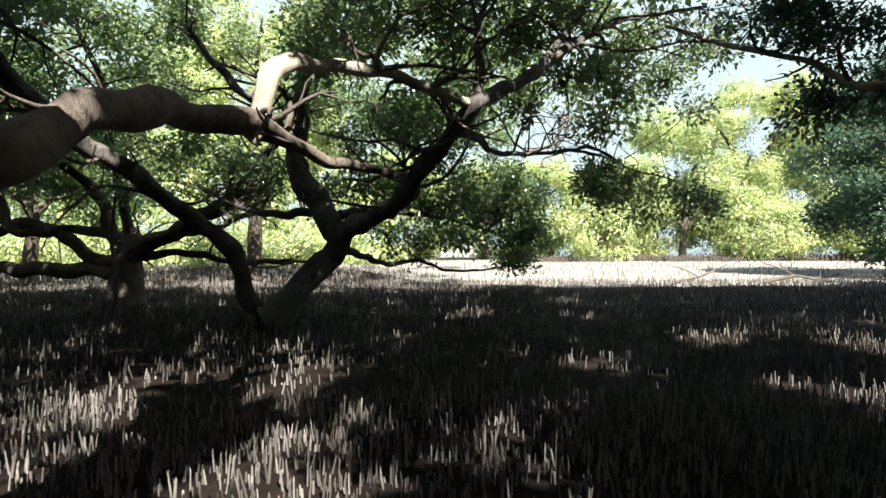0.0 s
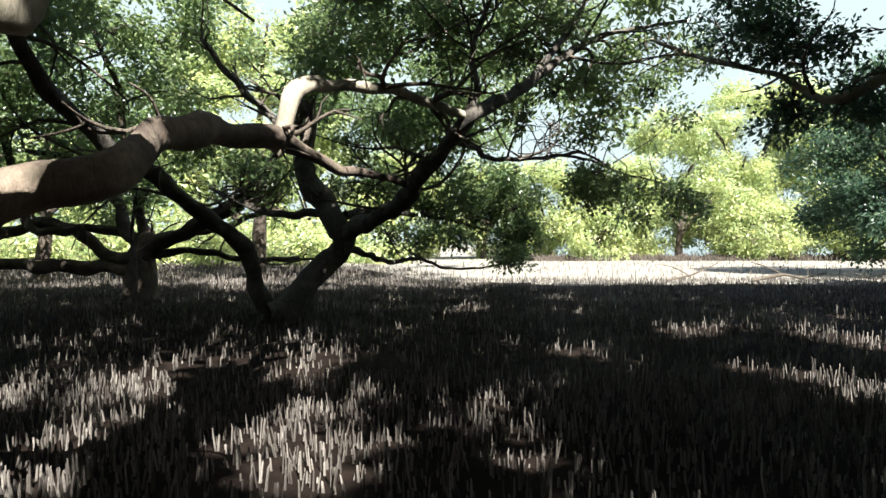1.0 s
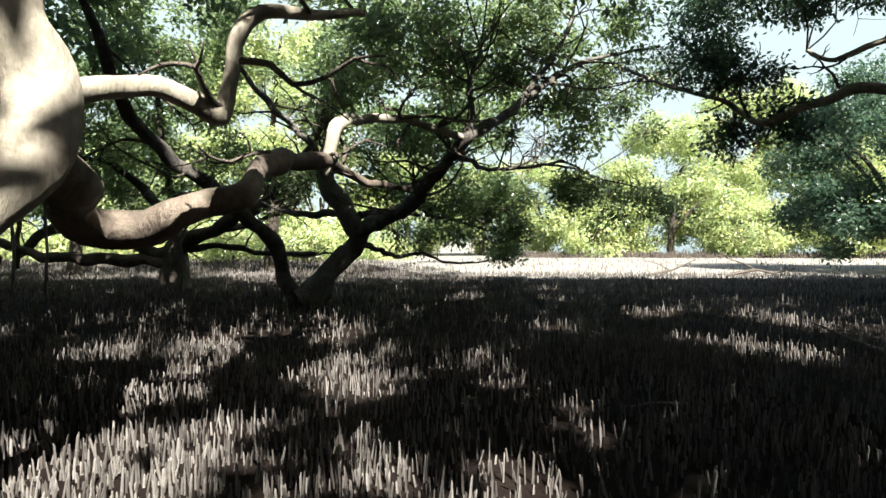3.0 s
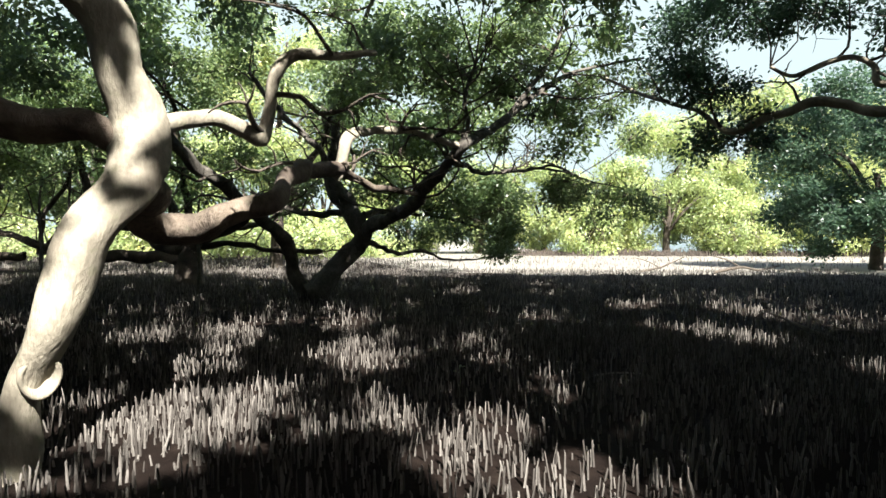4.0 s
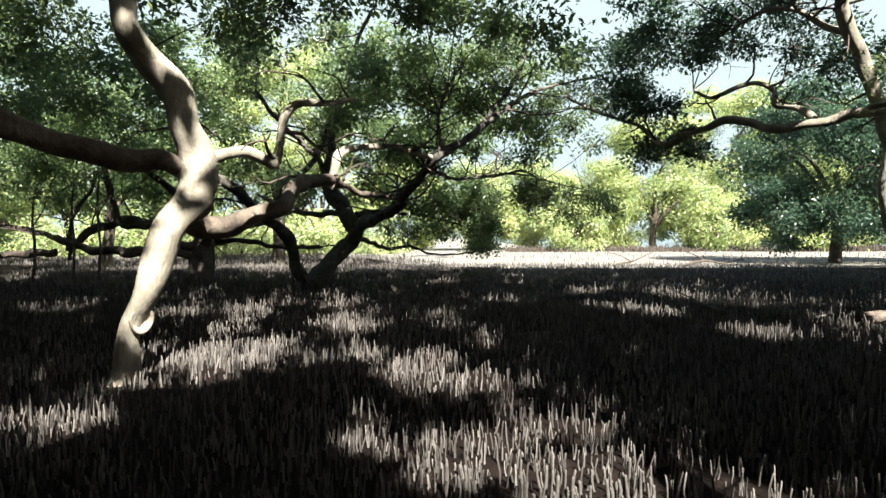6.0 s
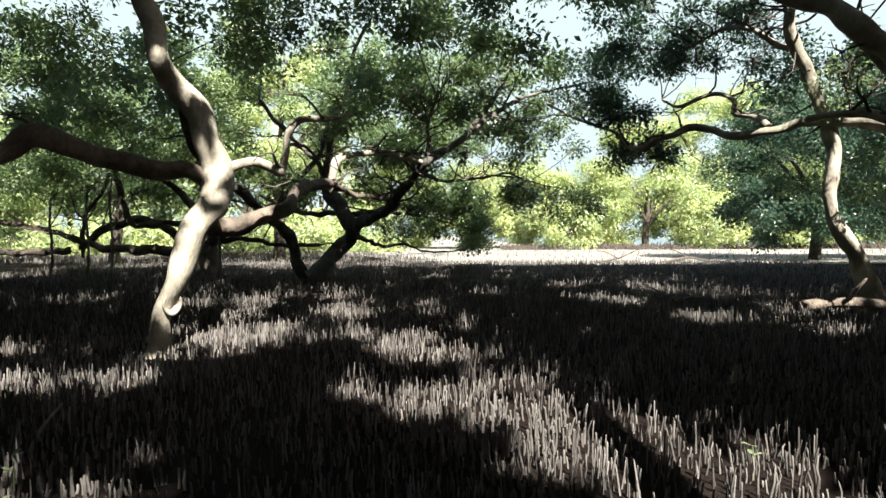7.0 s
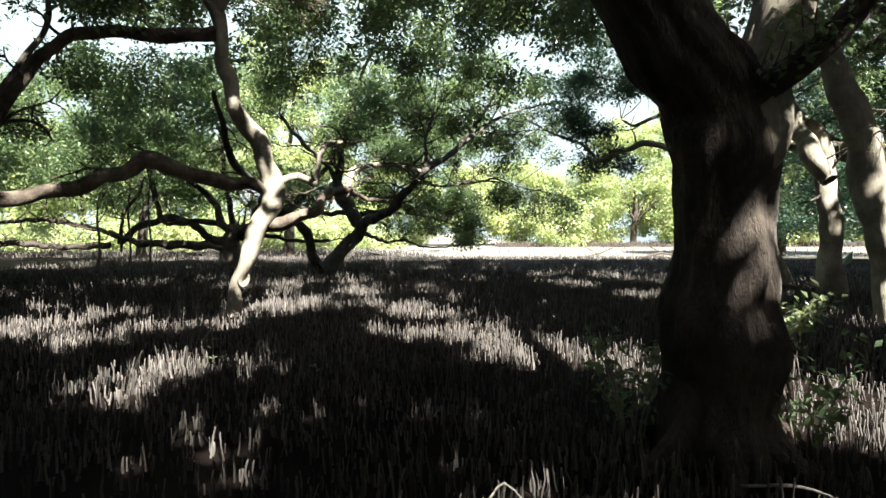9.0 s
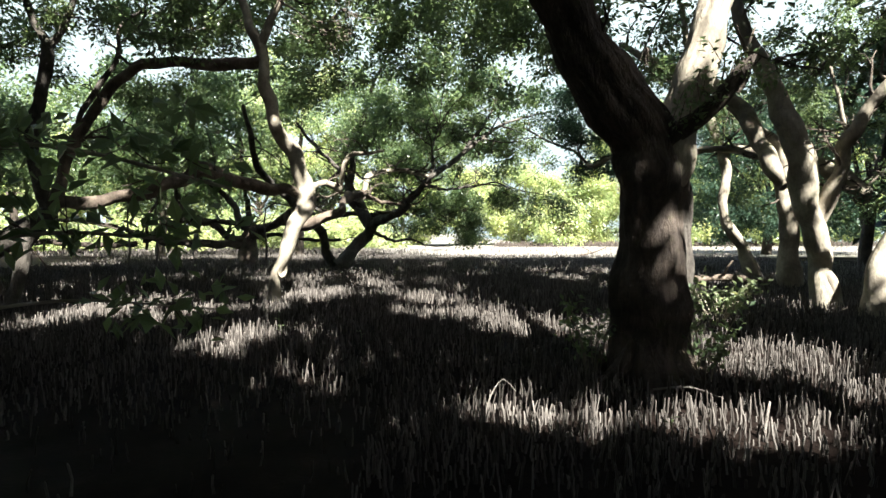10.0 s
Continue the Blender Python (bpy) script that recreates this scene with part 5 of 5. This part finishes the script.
sapling = Tree((-2.6, -9.4, 0.0), "young mangrove with a drooping dark leafy bough", twig=0.008)
sapling.limb("trunk", (-2.6, -9.4, -0.05, 0.035), (-2.55, -9.35, 0.9, 0.03), (-2.35, -9.3, 1.6, 0.024), (-2.0, -9.3, 2.0, 0.018))
sapling.limb("limb", (-2.35, -9.3, 1.6, 0.018), (-1.7, -9.25, 1.9, 0.014), (-1.1, -9.3, 1.86, 0.011), (-0.4, -9.3, 1.68, 0.008))
sapling.limb("limb", (-2.5, -9.35, 1.0, 0.016), (-1.9, -9.3, 1.35, 0.013), (-1.3, -9.25, 1.45, 0.01), (-0.55, -9.2, 1.4, 0.007))
sapling.limb("limb", (-2.56, -9.37, 0.7, 0.014), (-1.9, -9.25, 1.0, 0.011), (-1.3, -9.15, 1.08, 0.008), (-0.6, -9.05, 1.02, 0.005))
for k in range(11):
    x = -1.8 + 0.13 * k
    z = 1.95 - 0.13 * abs(x + 1.5) if k % 2 else 1.5
    bough(sapling, 0.13, [((x, -9.3, z, 0.005), (x + 0.1, -9.3 + rng.normal(0, 0.12), z - 0.05, 0.004), (x + 0.2 + rng.normal(0, 0.06), -9.3 + rng.normal(0, 0.2), z + rng.normal(0.02, 0.14), 0.002))], 300 + k)
for k in range(4):
    x = -1.2 + 0.16 * k
    bough(sapling, 0.12, [((x, -9.14, 1.06, 0.004), (x + 0.08, -9.1 + rng.normal(0, 0.08), 1.08, 0.003), (x + 0.18, -9.1 + rng.normal(0, 0.1), 1.03 + rng.normal(0, 0.06), 0.002))], 360 + k)
sapling.done()

shrub = Tree((5.0, -3.5, 0.0), "low mangrove shrub with pale sunlit leaves beside the thick trunk", leaf=LEAF_NEW, name="mangrove_shrub", group="", twig=0.006)
for k in range(15):
    a = k * 0.84
    far = 0.45 + 0.55 * ((k * 7) % 15) / 15
    tip = (5.0 + 0.75 * math.cos(a) * far, -3.5 + 0.55 * math.sin(a) * far, 0.4 + 0.09 * (k % 4))
    shrub.limb("stem", (5.0 + 0.05 * math.cos(a), -3.5 + 0.05 * math.sin(a), -0.03, 0.011), ((5.0 + tip[0]) / 2, (-3.5 + tip[1]) / 2, 0.3, 0.009), (*tip, 0.005))
    bough(shrub, 0.12, [((*((np.array(tip) * 0.55) + np.array((5.0, -3.5, 0.15)) * 0.45), 0.004), (*tip, 0.003), (tip[0] + 0.12, tip[1] - 0.05, tip[2] + 0.05, 0.002))], 330 + k)
shrub.done()
shrub = Tree((3.55, -5.6, 0.0), "small leafy mangrove shoot at the foot of the thick trunk", leaf=LEAF, name="mangrove_shrub", group="", twig=0.006)
for k in range(6):
    a = k * 1.05
    tip = (3.55 + 0.3 * math.cos(a), -5.6 + 0.25 * math.sin(a), 0.4 + 0.06 * (k % 3))
    shrub.limb("stem", (3.55, -5.6, -0.03, 0.009), (3.55 + 0.15 * math.cos(a), -5.6 + 0.1 * math.sin(a), 0.25, 0.007), (*tip, 0.004))
    bough(shrub, 0.07, [((3.55 + 0.15 * math.cos(a), -5.6 + 0.1 * math.sin(a), 0.25, 0.004), (*tip, 0.003), (tip[0] + 0.06, tip[1], tip[2] + 0.06, 0.002))], 350 + k)
shrub.done()


for place, count, seed in (((2.3, -6.35), 9, 700), ((3.3, -6.75), 7, 740)):
    shrub = Tree((*place, 0.0), "dark leafy shoots in shade beside the thick trunk", leaf=LEAF, name="mangrove_shrub", group="", twig=0.006)
    x, y = place
    for k in range(count):
        a = k * 2.4 + seed
        tip = (x + 0.28 * math.cos(a), y + 0.25 * math.sin(a), 0.35 + 0.11 * (k % 5))
        shrub.limb("stem", (x + 0.06 * math.cos(a), y + 0.06 * math.sin(a), -0.03, 0.009), (x + 0.15 * math.cos(a), y + 0.12 * math.sin(a), tip[2] * 0.55, 0.007), (*tip, 0.004))
        bough(shrub, 0.085, [((x + 0.13 * math.cos(a), y + 0.1 * math.sin(a), tip[2] * 0.45, 0.004), (*tip, 0.003), (tip[0] + 0.05, tip[1], tip[2] + 0.06, 0.002))], seed + k)
    shrub.done()


def seedling(x, y, h, seed):
    """A mangrove seedling: a green stem with two pairs of leaves."""
    z = ground_height(x, y)
    ob = thing("mangrove_seedling", (x, y, z), "green mangrove seedling with a few leaves among the roots", "seedling", "seedlings")
    v, f = tube(glide(((0, 0, -0.02, 0.005), (0.01, 0.005, h * 0.5, 0.004), (0.0, 0.01, h, 0.003)), 0.04), 6, 0, seed)
    stem = part_of("stem", mesh_from("stem", v, f, LEAF_NEW), ob)
    for k in range(4):
        a, up = seed + k * 1.57, h * (1.0 if k < 2 else 0.72)
        d, n = np.array((math.cos(a), math.sin(a), 0.35)), np.array((-math.sin(a), math.cos(a), 0))
        o = np.array((0, 0.01, up))
        ln, wd = 0.07, 0.017
        v = [o, o + d * ln * 0.35 + n * wd * 0.8 - (0, 0, 0.002), o + d * ln * 0.7 + n * wd * 0.7, o + d * ln - (0, 0, 0.012), o + d * ln * 0.7 - n * wd * 0.7, o + d * ln * 0.35 - n * wd * 0.8 - (0, 0, 0.002), o + d * ln * 0.5 - (0, 0, 0.006)]
        part_of("leaf", mesh_from("leaf", v, [(0, 1, 6), (1, 2, 6), (2, 3, 6), (3, 4, 6), (4, 5, 6), (5, 0, 6)], LEAF_NEW, False), stem)


for k, (x, y, h) in enumerate(((-1.55, -4.35, 0.3), (-1.45, -4.6, 0.16), (-0.35, -4.75, 0.14), (2.75, -3.9, 0.22), (2.3, -8.35, 0.16), (1.5, -4.7, 0.13), (0.2, 2.1, 0.2), (3.0, -5.15, 0.3))):
    seedling(x, y, h, k)


def stick(label, paths, seed, name="fallen_branch", wood=None):
    """A dead branch on the mud: its stem and side shoots."""
    x, y, z = paths[0][0][:3]
    ob = thing(name, (x, y, 0), label, "dead branch", "dead branches on the mud")
    for k, path in enumerate(paths):
        v, f = tube(glide(path, 0.05), 7, 0.12, seed + k)
        part_of("stem" if k == 0 else "side_branch", mesh_from("stem", v - np.array((x, y, 0)), f, wood or DRIFT), ob)


stick("bleached forked branch lying among the roots", [((6.2, 5.0, 0.02, 0.03), (5.9, 5.25, 0.14, 0.027), (5.6, 5.5, 0.3, 0.02), (5.45, 5.7, 0.38, 0.012)), ((5.9, 5.25, 0.14, 0.02), (6.05, 5.45, 0.3, 0.016), (6.1, 5.6, 0.42, 0.01)), ((6.05, 5.1, 0.08, 0.018), (6.4, 5.3, 0.12, 0.013), (6.7, 5.35, 0.1, 0.008))], 1)
stick("pale dead stump of a stem standing in the mud", [((7.75, 4.15, -0.03, 0.045), (7.7, 4.15, 0.2, 0.035), (7.72, 4.17, 0.42, 0.026), (7.76, 4.2, 0.55, 0.012)), ((7.72, 4.15, 0.08, 0.03), (7.5, 4.05, 0.1, 0.026), (7.25, 4.0, 0.06, 0.02))], 5)
stick("thin grey stick lying across the mud", [((1.75, 2.55, 0.03, 0.012), (2.0, 2.6, 0.05, 0.011), (2.3, 2.58, 0.05, 0.008)), ((1.95, 2.6, 0.05, 0.008), (2.0, 2.75, 0.16, 0.006), (2.06, 2.85, 0.24, 0.004))], 9)
stick("leaning dead stick between the roots", [((-2.05, -3.55, 0.0, 0.014), (-1.98, -3.5, 0.2, 0.012), (-1.86, -3.46, 0.36, 0.008))], 12)
stick("pale twig bent over the roots", [((1.05, -7.8, 0.0, 0.009), (1.1, -7.75, 0.15, 0.008), (1.2, -7.72, 0.27, 0.006), (1.3, -7.75, 0.18, 0.004))], 14)
stick("short dead stick standing in the mud", [((2.95, -8.35, -0.02, 0.014), (2.98, -8.33, 0.12, 0.012), (3.02, -8.3, 0.25, 0.008))], 16)
stick("thin pale stick lying beside the trunk", [((2.55, -7.35, 0.08, 0.009), (2.8, -7.5, 0.14, 0.008), (3.0, -7.7, 0.1, 0.005))], 18)
# the darker bark keeps the log dim where the sun falls on it
stick("dead log on the mud, coloured dark as in shade", [((7.6, 3.4, 0.12, 0.11), (8.3, 3.3, 0.22, 0.1), (9.0, 3.1, 0.2, 0.09), (9.6, 3.0, 0.12, 0.07)), ((8.5, 3.28, 0.25, 0.05), (8.45, 3.0, 0.5, 0.04), (8.55, 2.9, 0.7, 0.02))], 20, "fallen_log", BARK_BROWN_DIM)
stick("crooked dead limb lying at the edge of the flat", [((12.5, 22.2, 0.05, 0.07), (13.6, 22.0, 0.3, 0.06), (14.6, 22.3, 0.16, 0.05), (15.6, 22.4, 0.35, 0.03)), ((13.6, 22.0, 0.3, 0.04), (13.2, 22.4, 0.6, 0.03), (12.6, 22.5, 0.8, 0.015))], 24, wood=TWIG)
stick("crooked dead limb lying at the edge of the flat", [((9.2, 22.6, 0.05, 0.05), (10.1, 22.5, 0.25, 0.045), (10.8, 22.7, 0.5, 0.03), (11.3, 22.6, 0.75, 0.015)), ((10.1, 22.5, 0.25, 0.03), (9.6, 22.8, 0.55, 0.02), (9.0, 22.9, 0.7, 0.01))], 27, wood=TWIG)
